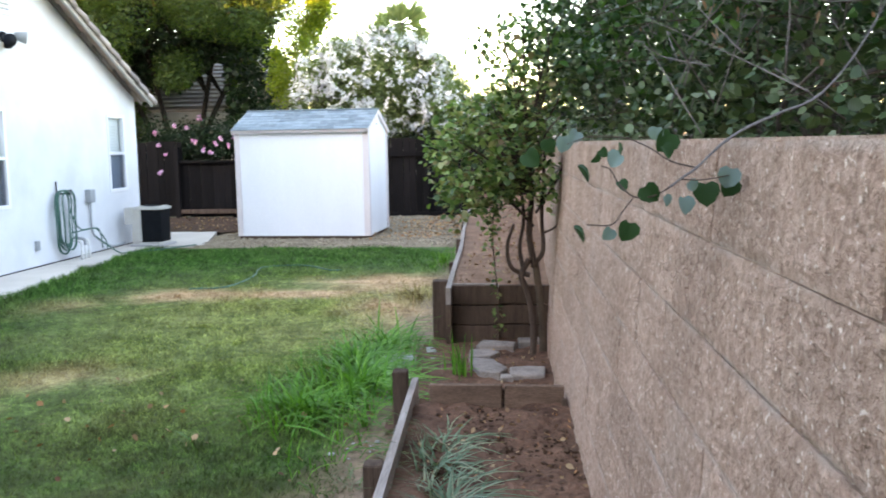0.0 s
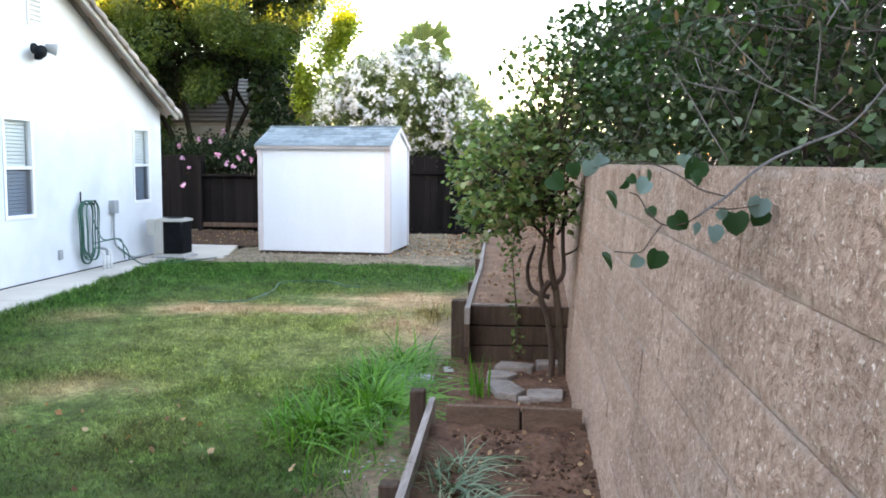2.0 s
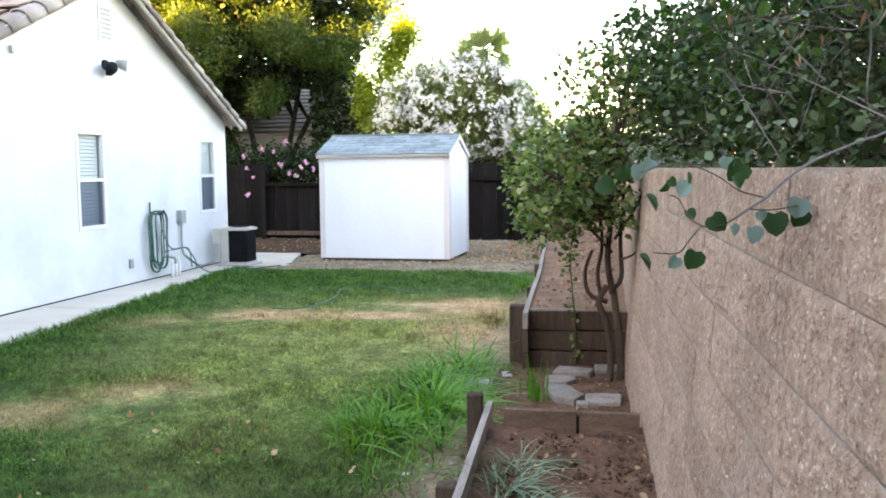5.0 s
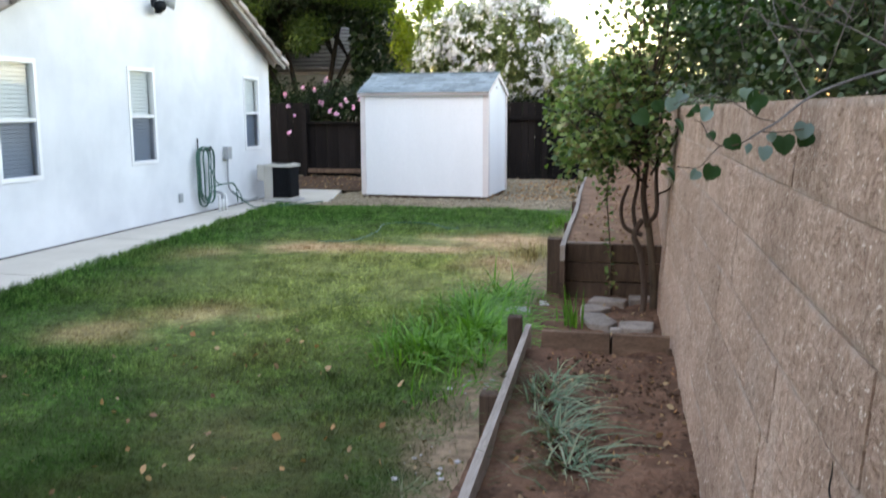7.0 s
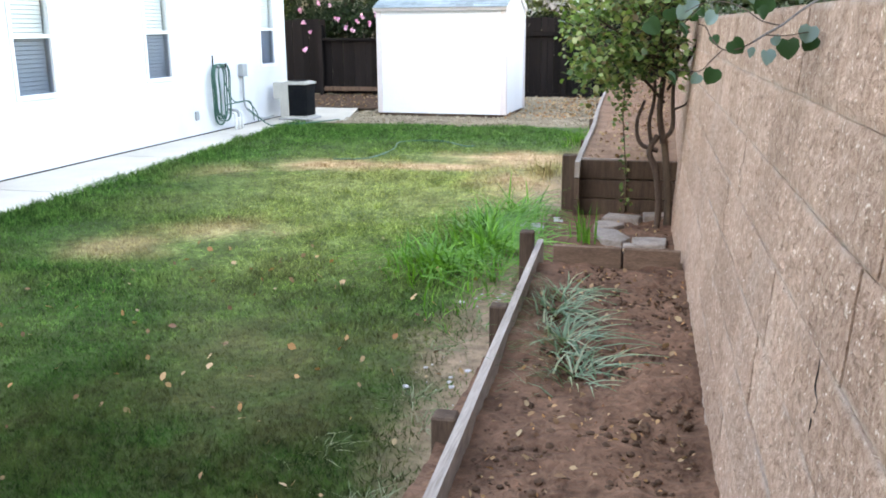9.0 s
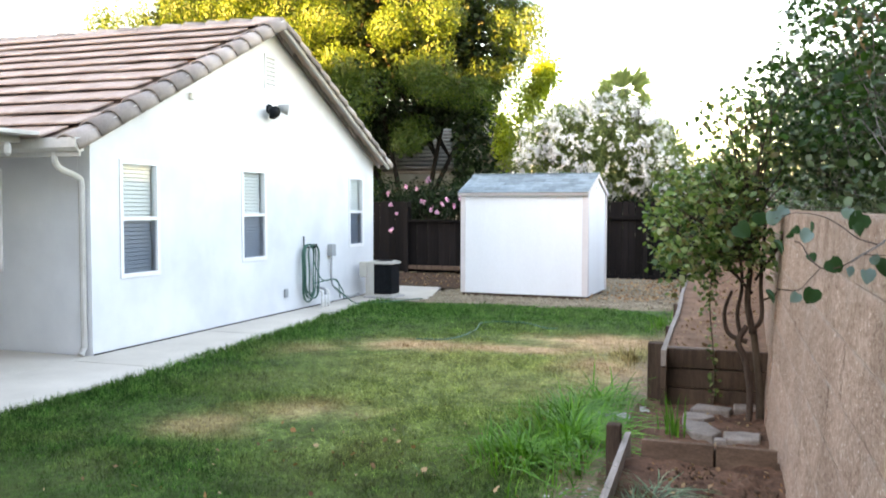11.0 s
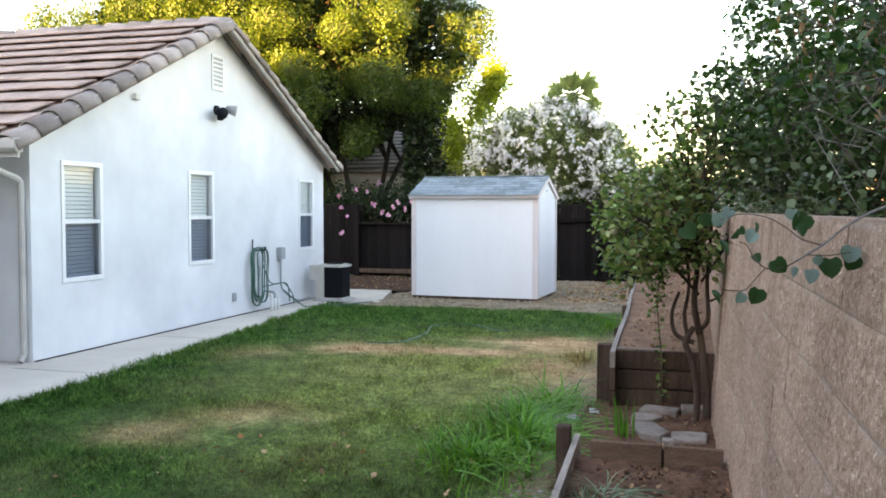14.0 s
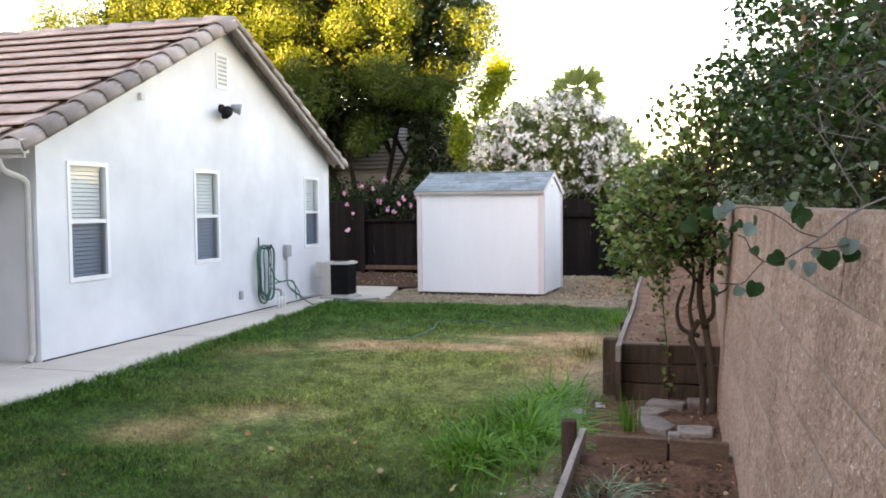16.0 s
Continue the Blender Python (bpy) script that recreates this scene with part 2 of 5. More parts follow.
DARK_METAL = surface("dark_grille", (0.007, 0.009, 0.012), (0.016, 0.02, 0.025), 6, 60, 0.75, 0.1, 0.002, 0, None, 0.0)
BEIGE_METAL = surface("beige_sheet_metal", (0.42, 0.40, 0.36), (0.58, 0.56, 0.51), 5, 60, 0.5, 0.05, 0.001)
GREY_METAL = surface("grey_box", (0.26, 0.28, 0.29), (0.40, 0.42, 0.43), 5, 60, 0.5, 0.0)
HOSE = surface("green_hose", (0.010, 0.075, 0.055), (0.035, 0.15, 0.105), 10, 60, 0.4, 0.0)
PVC = surface("white_pipe", (0.70, 0.70, 0.68), (0.82, 0.82, 0.80), 8, 60, 0.4, 0.0)
BLACK = surface("black_plastic", (0.006, 0.006, 0.007), (0.014, 0.014, 0.015), 8, 60, 0.75, 0.0)
SLAT = surface("white_blind", (0.86, 0.88, 0.90), (0.91, 0.93, 0.95), 8, 60, 0.5, 0.0)
FLAG = surface("grey_flagstone", (0.125, 0.098, 0.082), (0.36, 0.31, 0.275), 7, 70, 0.9, 0.5, 0.005, 0.15)
DEAD = leafy("dead_leaves", [(0.10, 0.05, 0.03), (0.23, 0.13, 0.07), (0.38, 0.27, 0.16), (0.16, 0.08, 0.05)], 0.1, 0.8, 0.2)
FALLEN = leafy("fallen_tan_leaves", [(0.30, 0.13, 0.06), (0.42, 0.22, 0.10), (0.48, 0.32, 0.19), (0.16, 0.07, 0.045)], 0.1, 0.8, 0.2)
REDBUD = leafy("heart_leaves", [(0.011, 0.031, 0.010), (0.020, 0.058, 0.015), (0.040, 0.105, 0.023), (0.014, 0.042, 0.012), (0.022, 0.060, 0.020), (0.060, 0.13, 0.030), (0.030, 0.066, 0.026), (0.07, 0.11, 0.08), (0.25, 0.31, 0.30)], 0.32, 0.5, 0.15)
WITHERED = leafy("withered_leaves", [(0.16, 0.08, 0.05), (0.30, 0.18, 0.10), (0.22, 0.14, 0.09)], 0.2, 0.8, 0.2)
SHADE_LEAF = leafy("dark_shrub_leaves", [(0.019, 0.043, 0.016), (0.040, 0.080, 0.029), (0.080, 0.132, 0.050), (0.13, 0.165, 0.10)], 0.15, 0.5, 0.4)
ROSE_LEAF = leafy("shrub_leaves", [(0.023, 0.056, 0.015), (0.058, 0.125, 0.030), (0.120, 0.205, 0.055), (0.235, 0.31, 0.12), (0.18, 0.12, 0.065)], 0.32, 0.45, 0.4)
PISTACHE = leafy("shade_tree_leaves", [(0.028, 0.060, 0.011), (0.040, 0.080, 0.014), (0.054, 0.095, 0.016), (0.078, 0.112, 0.018)], 0.42, 0.5, 0.3)
LIME = leafy("yellow_green_leaves", [(0.15, 0.23, 0.022), (0.22, 0.30, 0.03), (0.30, 0.36, 0.04)], 0.45, 0.5, 0.3)
OLEANDER = leafy("lance_leaves", [(0.075, 0.12, 0.045), (0.13, 0.19, 0.07), (0.25, 0.31, 0.13), (0.10, 0.145, 0.06)], 0.45, 0.45, 0.4)
WHITE_PETAL = leafy("white_petals", [(0.86, 0.86, 0.86), (0.92, 0.92, 0.92), (0.84, 0.83, 0.82)], 0.45, 0.7, 0.2, (1.0, 1.0, 1.0))
PINK_PETAL = leafy("pink_petals", [(0.70, 0.26, 0.46), (0.78, 0.42, 0.60), (0.80, 0.58, 0.68)], 0.3, 0.7, 0.2, (1.0, 1.0, 1.0))
DARK_LEAF = leafy("shaded_green_leaves", [(0.005, 0.0145, 0.005), (0.010, 0.025, 0.008), (0.020, 0.040, 0.013)], 0.12, 0.55, 0.2)
PALM = leafy("palm_fronds", [(0.11, 0.17, 0.05), (0.16, 0.23, 0.07), (0.22, 0.28, 0.10)], 0.35, 0.5, 0.4)
WEED = leafy("bright_grass", [(0.037, 0.144, 0.015), (0.075, 0.244, 0.027), (0.150, 0.356, 0.048)], 0.3, 0.5, 0.25)
BLUE_WEED = leafy("blue_green_grass", [(0.060, 0.12, 0.065), (0.10, 0.18, 0.105), (0.17, 0.26, 0.17), (0.30, 0.32, 0.21)], 0.3, 0.55, 0.4)
DRY_WEED = leafy("pale_dry_weed", [(0.13, 0.15, 0.08), (0.24, 0.26, 0.17), (0.08, 0.13, 0.055)], 0.2, 0.8, 0.2)


def split_face():
    """Tan split-face block: coarse broken relief, pale grit, dark pits, faint streaks, drips and painted shade under
    the top.
    """
    m, t, b = shader("split_face_block", 0.95)
    big, mid, fine = spot(t, 2.2, 4), spot(t, 38, 5, 0.72), spot(t, 110, 4, 0.7)
    c = ramp(t, calc(t, "ADD", calc(t, "MULTIPLY", big, 0.25), calc(t, "MULTIPLY", mid, 0.75)), [(0.30, (0.20, 0.124, 0.090)), (0.48, (0.415, 0.272, 0.205)), (0.66, (0.60, 0.425, 0.335))])
    grit = ramp(t, spot(t, 75, 3, 0.5), [(0.63, grey(0)), (0.68, grey(1))])
    c = blend(t, grit, c, (0.72, 0.58, 0.48))
    pit = ramp(t, spot(t, 70, 4, 0.7), [(0.36, grey(1)), (0.42, grey(0))])
    c = blend(t, calc(t, "MULTIPLY", pit, 0.5), c, (0.13, 0.085, 0.055))
    stain = ramp(t, spot(t, 3.5, 2, 0.5, None, (1, 1, 0.4)), [(0.55, grey(0)), (0.75, grey(1))])
    c = blend(t, calc(t, "MULTIPLY", stain, 0.22), c, (0.60, 0.49, 0.42))
    pos = t.nodes.new("ShaderNodeSeparateXYZ")
    wire(t, t.nodes.new("ShaderNodeNewGeometry").outputs["Position"], pos.inputs[0])
    top_shade = calc(t, "MULTIPLY", calc(t, "SUBTRACT", pos.outputs[2], 1.22), 2.8, True)
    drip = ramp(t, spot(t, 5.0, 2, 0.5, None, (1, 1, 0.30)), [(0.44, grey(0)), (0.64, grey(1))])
    c = blend(t, calc(t, "MULTIPLY", calc(t, "MULTIPLY", drip, top_shade), 0.50), c, (0.17, 0.105, 0.070))
    course = calc(t, "FRACT", calc(t, "DIVIDE", calc(t, "SUBTRACT", 1.601, pos.outputs[2]), 0.199))
    joint = calc(t, "SUBTRACT", 1.0, calc(t, "MULTIPLY", calc(t, "ABSOLUTE", calc(t, "SUBTRACT", calc(t, "ABSOLUTE", calc(t, "SUBTRACT", course, 0.5)), 0.5)), 13.0), True)
    patchy = ramp(t, spot(t, 5.5, 4, 0.6), [(0.42, grey(0.0)), (0.62, grey(0.85))])
    c = blend(t, calc(t, "MULTIPLY", joint, patchy), c, (0.47, 0.375, 0.315))
    rnd = t.nodes.new("ShaderNodeObjectInfo").outputs["Random"]
    c = blend(t, 1.0, c, ramp(t, rnd, [(0.0, grey(0.90)), (1.0, grey(1.06))]), "MULTIPLY")
    wire(t, c, b.inputs["Base Color"])
    relief(t, b, calc(t, "ADD", calc(t, "MULTIPLY", mid, 0.75), calc(t, "MULTIPLY", fine, 0.25)), 1.0, 0.038)
    return m


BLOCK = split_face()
MORTAR = surface("mortar", (0.36, 0.265, 0.205), (0.52, 0.41, 0.33), 6, 80, 0.95, 0.4, 0.004)


def glass(name, tint, rough=0.02):
    m, t, b = shader(name, rough)
    g = t.nodes.new("ShaderNodeBsdfGlossy")
    g.inputs["Roughness"].default_value = rough
    tp = t.nodes.new("ShaderNodeBsdfTransparent")
    tp.inputs[0].default_value = (*tint, 1)
    fr = node(t, "ShaderNodeFresnel", IOR=1.5)
    mx = t.nodes.new("ShaderNodeMixShader")
    wire(t, fr.outputs[0], mx.inputs[0])
    wire(t, tp.outputs[0], mx.inputs[1])
    wire(t, g.outputs[0], mx.inputs[2])
    wire(t, mx.outputs[0], t.nodes["Material Output"].inputs[0])
    return m


GLASS = glass("window_glass", (0.92, 0.96, 0.95))
SCREEN = glass("insect_screen", (0.44, 0.50, 0.60), 0.3)


# ---- mesh helpers ----
rng = np.random.default_rng(7)


def mesh_of(name, bm, mat, smooth=False):
    me = bpy.data.meshes.new(name)
    bm.to_mesh(me)
    bm.free()
    me.materials.append(mat)
    if smooth:
        for p in me.polygons:
            p.use_smooth = True
    return me


def part(name, bm, mat, parent=None, label="", smooth=False):
    """One mesh object, under its thing if it has one. bm: a bmesh or a ready mesh."""
    me = bm if isinstance(bm, bpy.types.Mesh) else mesh_of(name, bm, mat, smooth)
    ob = new(name, me)
    ob.parent = parent
    return tagged(ob, label)


def thing(name, label, category, at=(0, 0, 0), turn=0.0, group="", kind=""):
    ob = new(name)
    ob.matrix_basis = pose(*at, 0, 0, turn)
    return tagged(ob, label, category, group, kind)


def add_box(bm, lo, hi, bevel=0.0, m=None):
    """A box from corner to corner, with rounded edges, into bm."""
    size = [b - a for a, b in zip(lo, hi)]
    mid = [(a + b) / 2 for a, b in zip(lo, hi)]
    r = bmesh.ops.create_cube(bm, size=1.0, matrix=(m or Matrix()) @ Matrix.LocRotScale(mid, None, size))
    if bevel:
        vs = set(r["verts"])
        es = [e for e in bm.edges if e.verts[0] in vs and e.verts[1] in vs]
        bmesh.ops.bevel(bm, geom=es, offset=bevel, segments=1, affect="EDGES")
    return bm


def box(lo, hi, bevel=0.0, m=None):
    return add_box(bmesh.new(), lo, hi, bevel, m)


def tube(bm, points, radii, sides=8):
    """A tapered, bent tube through points."""
    points = [Vector(p) for p in points]
    if isinstance(radii, (int, float)):
        radii = [radii] * len(points)
    rings = []
    side = Vector((1, 0, 0))
    for k, p in enumerate(points):
        d = (points[min(k + 1, len(points) - 1)] - points[max(k - 1, 0)]).normalized()
        side = (side - d * side.dot(d))
        side = side.normalized() if side.length > 1e-4 else d.orthogonal().normalized()
        o = d.cross(side)
        rings.append([bm.verts.new(p + (side * math.cos(a) + o * math.sin(a)) * radii[k]) for a in [2 * math.pi * j / sides for j in range(sides)]])
    for a, b in zip(rings, rings[1:]):
        for j in range(sides):
            bm.faces.new((a[j], a[(j + 1) % sides], b[(j + 1) % sides], b[j]))
    bm.faces.new(list(reversed(rings[0])))
    bm.faces.new(rings[-1])
    return bm


def smooth_line(points, n=6):
    """Points on a soft curve through the given ones."""
    p = [Vector(q) for q in points]
    p = [p[0] * 2 - p[1]] + p + [p[-1] * 2 - p[-2]]
    out = []
    for a, b, c, d in zip(p, p[1:], p[2:], p[3:]):
        for k in range(n):
            t = k / n
            out.append(0.5 * ((2 * b) + (c - a) * t + (2 * a - 5 * b + 4 * c - d) * t * t + (3 * b - a - 3 * c + d) * t ** 3))
    return out + [p[-2]]


def prism(outline, lo, hi, axis="z"):
    """A flat outline drawn out from lo to hi along an axis."""
    bm = bmesh.new()
    put = {"z": lambda p, v: (p[0], p[1], v), "x": lambda p, v: (v, p[0], p[1]), "y": lambda p, v: (p[0], v, p[1])}[axis]
    a = [bm.verts.new(put(p, lo)) for p in outline]
    b = [bm.verts.new(put(p, hi)) for p in outline]
    bm.faces.new(a)
    bm.faces.new(list(reversed(b)))
    for k in range(len(a)):
        j = (k + 1) % len(a)
        bm.faces.new((a[j], a[k], b[k], b[j]))
    bmesh.ops.recalc_face_normals(bm, faces=bm.faces)
    return bm


def sheet(x0, x1, y0, y1, step, height):
    """A grid of ground whose height is a function of x and y."""
    nx, ny = max(2, int((x1 - x0) / step) + 1), max(2, int((y1 - y0) / step) + 1)
    xs, ys = np.linspace(x0, x1, nx), np.linspace(y0, y1, ny)
    verts = [(x, y, height(x, y)) for y in ys for x in xs]
    faces = [(r * nx + c, r * nx + c + 1, (r + 1) * nx + c + 1, (r + 1) * nx + c) for r in range(ny - 1) for c in range(nx - 1)]
    me = bpy.data.meshes.new("sheet")
    me.from_pydata(verts, [], faces)
    for p in me.polygons:
        p.use_smooth = True
    return me


# leaf outlines along +y, lying in x and y, folded a little at the rib
DIAMOND = ([(0, 0, 0), (0.28, 0.5, 0.06), (0, 1, 0), (-0.28, 0.5, 0.06)], [(0, 1, 2), (0, 2, 3)])
LANCE = ([(0, 0, 0), (0.10, 0.4, 0.03), (0, 1, -0.1), (-0.10, 0.4, 0.03)], [(0, 1, 2), (0, 2, 3)])
OVAL = ([(0, 0, 0), (0.26, 0.25, 0.05), (0.30, 0.6, 0.06), (0, 1, -0.05), (-0.30, 0.6, 0.06), (-0.26, 0.25, 0.05)], [(0, 1, 2, 3), (0, 3, 4, 5)])
HEART = ([(0, 0.06, 0), (0.24, -0.04, 0.07), (0.46, 0.14, 0.16), (0.49, 0.46, 0.16), (0.30, 0.80, 0.05), (0, 1.0, -0.12),
          (-0.30, 0.80, 0.05), (-0.49, 0.46, 0.16), (-0.46, 0.14, 0.16), (-0.24, -0.04, 0.07)],
         [(0, 1, 2, 3), (0, 3, 4, 5), (0, 5, 6, 7), (0, 7, 8, 9)])
BLADE = ([(-0.5, 0, 0), (0.5, 0, 0), (0.32, 0.55, 0.12), (-0.32, 0.55, 0.12), (0, 1, 0.42)], [(0, 1, 2, 3), (3, 2, 4)])


def scatter(name, mat, spots, sizes, shape, ways=None, tilt=0.6, width=1.0, face=(0, 0, 1.0)):
    """One mesh of many leaves. ways: the direction each grows in; tilt: how far it turns from flat."""
    n = len(spots)
    spots = np.asarray(spots, float)
    sizes = np.broadcast_to(np.asarray(sizes, float), (n,))
    v, faces = np.array(shape[0], float), shape[1]
    if ways is None:
        a = rng.uniform(0, 2 * np.pi, n)
        ways = np.stack([np.cos(a), np.sin(a), rng.normal(-0.35, 0.5, n)], -1)
    ways = np.asarray(ways, float)
    ways = ways / np.linalg.norm(ways, axis=1, keepdims=True)
    normal = np.asarray(face) + rng.normal(0, tilt, (n, 3))
    side = np.cross(ways, normal)
    side /= np.linalg.norm(side, axis=1, keepdims=True) + 1e-9
    normal = np.cross(side, ways)
    verts = spots[:, None] + sizes[:, None, None] * (v[None, :, :1] * width * side[:, None] + v[None, :, 1:2] * ways[:, None] + v[None, :, 2:] * normal[:, None])
    k = len(v)
    me = bpy.data.meshes.new(name)
    counts = [len(f) for f in faces]
    loops = np.concatenate([np.array(f) for f in faces])
    me.vertices.add(n * k)
    me.vertices.foreach_set("co", verts.astype(np.float32).ravel())
    me.loops.add(n * len(loops))
    me.loops.foreach_set("vertex_index", (loops[None] + k * np.arange(n)[:, None]).astype(np.int32).ravel())
    me.polygons.add(n * len(faces))
    total = np.tile(counts, n)
    me.polygons.foreach_set("loop_start", np.concatenate([[0], np.cumsum(total)[:-1]]).astype(np.int32))
    me.update(calc_edges=True)
    me.materials.append(mat)
    return me


def clumps(centres, each, spread):
    """Leaf places round each clump centre, drooping a little."""
    c = np.repeat(np.asarray(centres, float), each, axis=0)
    return c + np.clip(rng.normal(0, 1, c.shape), -1.7, 1.7) * np.asarray(spread)


def in_ellipsoid(n, centre, radii, shell=0.0):
    d = rng.normal(0, 1, (n, 3))
    d /= np.linalg.norm(d, axis=1, keepdims=True)
    r = (shell ** 3 + (1 - shell ** 3) * rng.uniform(0, 1, n)) ** (1 / 3)
    return np.asarray(centre) + d * r[:, None] * np.asarray(radii)


def limbs(bm, root, tips, thick, thin, sides=6, bow=0.15):
    """Bent limbs from one root to many tips."""
    root = Vector(root)
    for tip in tips:
        tip = Vector(tip)
        mid = (root + tip) / 2 + Vector(rng.normal(0, bow, 3)) + Vector((0, 0, bow))
        tube(bm, smooth_line([root, mid, tip], 4), list(np.linspace(thick, thin, 9)), sides)
    return bm


# ---- the ground ----
JOINT, LEAN = 6.0, 0.065


def wall_x(y):
    """The foot of the block wall's face, which bends at the joint."""
    return 0.704 - 0.0255 * y if y < JOINT else 0.548 - 0.002 * (y - JOINT)


def lean_back(bm):
    """Leans a wall back from its foot."""
    for v in bm.verts:
        v.co.x += LEAN * (v.co.z - 0.21)
    return bm


def edge_x(y):
    """Where the lawn meets the concrete."""
    return -5.10 - 0.085 * max(0.0, y - 6.0)


WALL_TOP, SOIL, PIT, TERRACE = 1.61, 0.21, 0.05, 0.47


def lawn_height(x, y):
    return 0.012 * noise.noise((x * 1.3, y * 1.3, 0)) + 0.006 * noise.noise((x * 6, y * 6, 3)) - (0.03 if x < edge_x(y) + 0.03 or y > 13.4 or x > -0.2 else 0)


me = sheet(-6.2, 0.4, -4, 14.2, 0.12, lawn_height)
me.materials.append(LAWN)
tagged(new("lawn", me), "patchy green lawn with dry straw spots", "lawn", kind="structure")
bm = bmesh.new()
add_box(bm, (-2500, -2500, -0.5), (2500, 2500, -0.06))
tagged(part("ground", bm, surface("far_ground", (0.10, 0.09, 0.05), (0.22, 0.19, 0.12), 0.4, 6, 0.95, 0.4, 0.02)), "dry earth stretching away beyond the yard", "ground", kind="structure")

# lawn blades: dense where they are passed nearest
spots = []
for x0, x1, y0, y1, many in ((-4.6, -0.3, 0.9, 3.0, 125000), (-5.4, -0.3, 3.0, 6.0, 105000), (-5.5, -0.3, 6.0, 9.5, 65000), (-5.9, -0.4, 9.5, 13.5, 55000)):
    spots.append(np.stack([rng.uniform(x0, x1, many), rng.uniform(y0, y1, many), np.full(many, -0.006)], -1))
spots = np.concatenate(spots)
keep = np.ones(len(spots), bool)
for k, (x, y, z) in enumerate(spots):
    bald = x + 0.40 + 0.26 * min(1.0, max(0.0, (y - 1.4) * 0.6)) + 0.35 * noise.noise((x * 1.6, y * 1.6, 0)) > rng.uniform(-0.3, 0.25)
    thin = any(((x - a) / c) ** 2 + ((y - b) / d) ** 2 < rng.uniform(0.2, 1.3) for a, b, c, d in DRY) and rng.uniform() < 0.45
    edge = y > 13.35 - 0.9 * max(0, x + 1.7) - 0.35 * max(0, -3.7 - x) + 0.15 * noise.noise((x * 3, 0, 0))
    edge = edge or x < edge_x(y)
    keep[k] = not (bald or thin or edge)
spots = spots[keep]
rich = np.array([noise.noise((x * 0.9, y * 0.9, 5)) for x, y, z in spots])
lush = np.clip((-3.9 - spots[:, 0]) / 1.3, 0, 1) + np.clip((spots[:, 1] - 10.3) / 2, 0, 1)
sizes = (0.030 + 0.016 * rich + 0.016 * lush) * rng.uniform(0.6, 1.4, len(spots))
lean = np.concatenate([rng.normal(0, 0.85, (len(spots), 2)), np.ones((len(spots), 1))], 1)
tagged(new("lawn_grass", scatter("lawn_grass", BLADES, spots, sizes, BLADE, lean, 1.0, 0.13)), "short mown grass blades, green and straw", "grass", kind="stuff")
# longer tufts spilling over the path's edge
n = 9000
y = rng.uniform(-1, 13.3, n)
spots = np.stack([np.array([edge_x(q) for q in y]) + 0.02 + np.abs(rng.normal(0, 0.14, n)) - 0.13 * np.array([noise.noise((q * 1.7, 1, 0)) + 0.5 * noise.noise((q * 6.0, 2, 0)) for q in y]), y, np.zeros(n)], -1)
lean = np.concatenate([rng.normal(-0.25, 0.5, (n, 1)), rng.normal(0, 0.5, (n, 1)), np.ones((n, 1))], 1)
tagged(new("edge_grass", scatter("edge_grass", BLADES, spots, rng.uniform(0.03, 0.095, n), BLADE, lean, 1.0, 0.09)), "long untrimmed grass along the concrete path", "grass", kind="stuff")

# concrete path and patio, in poured panels
path = thing("path", "pale concrete path and patio beside the house", "path", kind="structure")
cuts = [-4.0, -1.0, 2.0, 4.3, 6.62, 9.0, 11.4, 13.55]
for a, b in zip(cuts, cuts[1:]):
    part("panel", prism([(-6.28, a + 0.011), (edge_x(a) + 0.05, a + 0.011), (edge_x(b) + 0.05, b - 0.011), (-6.28, b - 0.011)], -0.1, 0.012), CONCRETE, path)
for a, b in ((-4, 2.0), (2.0, 6.93)):
    for x0, x1 in ((-9.0, -6.29), (-13.0, -9.01)):
        part("panel", box((x0, a + 0.006, -0.1), (x1, b - 0.006, 0.012), 0.006), CONCRETE, path)
part("panel", prism([(-8.5, 13.562), (-5.66, 13.562), (-4.90, 13.66), (-5.46, 15.87), (-8.5, 15.87)], -0.1, 0.014), CONCRETE, path)
# gravel round the shed
me = sheet(-5.3, -0.1, 13.0, 19.5, 0.1, lambda x, y: 0.008 + 0.014 * noise.noise((x * 3, y * 3, 1)) - 0.06 * (y < 13.25 + 0.2 * noise.noise((x, 0, 0))) - 0.03 * (x < -5.0))
me.materials.append(GRAVEL)
tagged(new("gravel", me), "tan gravel bed round the shed", "gravel", kind="structure")


def lump(seed, flat=0.7, sub=1):
    bm = bmesh.new()
    bmesh.ops.create_icosphere(bm, subdivisions=sub, radius=1.0)
    for v in bm.verts:
        v.co *= 1 + 0.35 * noise.noise(v.co * 1.3 + Vector((seed, 0, 0)))
        v.co.z *= flat
    return bm


def strew(name, mat, spots, sizes, flat=0.7):
    """Many small lumps in one mesh."""
    kinds = []
    for s in range(5):
        bm = lump(s * 7.1, flat)
        kinds.append(([tuple(v.co) for v in bm.verts], [tuple(v.index for v in f.verts) for f in bm.faces]))
        bm.free()
    verts, faces = [], []
    for k, (p, s) in enumerate(zip(spots, sizes)):
        v, f = kinds[k % 5]
        a = rng.uniform(0, 6.28)
        c, d = math.cos(a) * s, math.sin(a) * s
        base = len(verts)
        verts += [(p[0] + c * x - d * y, p[1] + d * x + c * y, p[2] + s * z) for x, y, z in v]
        faces += [tuple(base + j for j in q) for q in f]
    me = bpy.data.meshes.new(name)
    me.from_pydata(verts, [], faces)
    me.materials.append(mat)
    return me


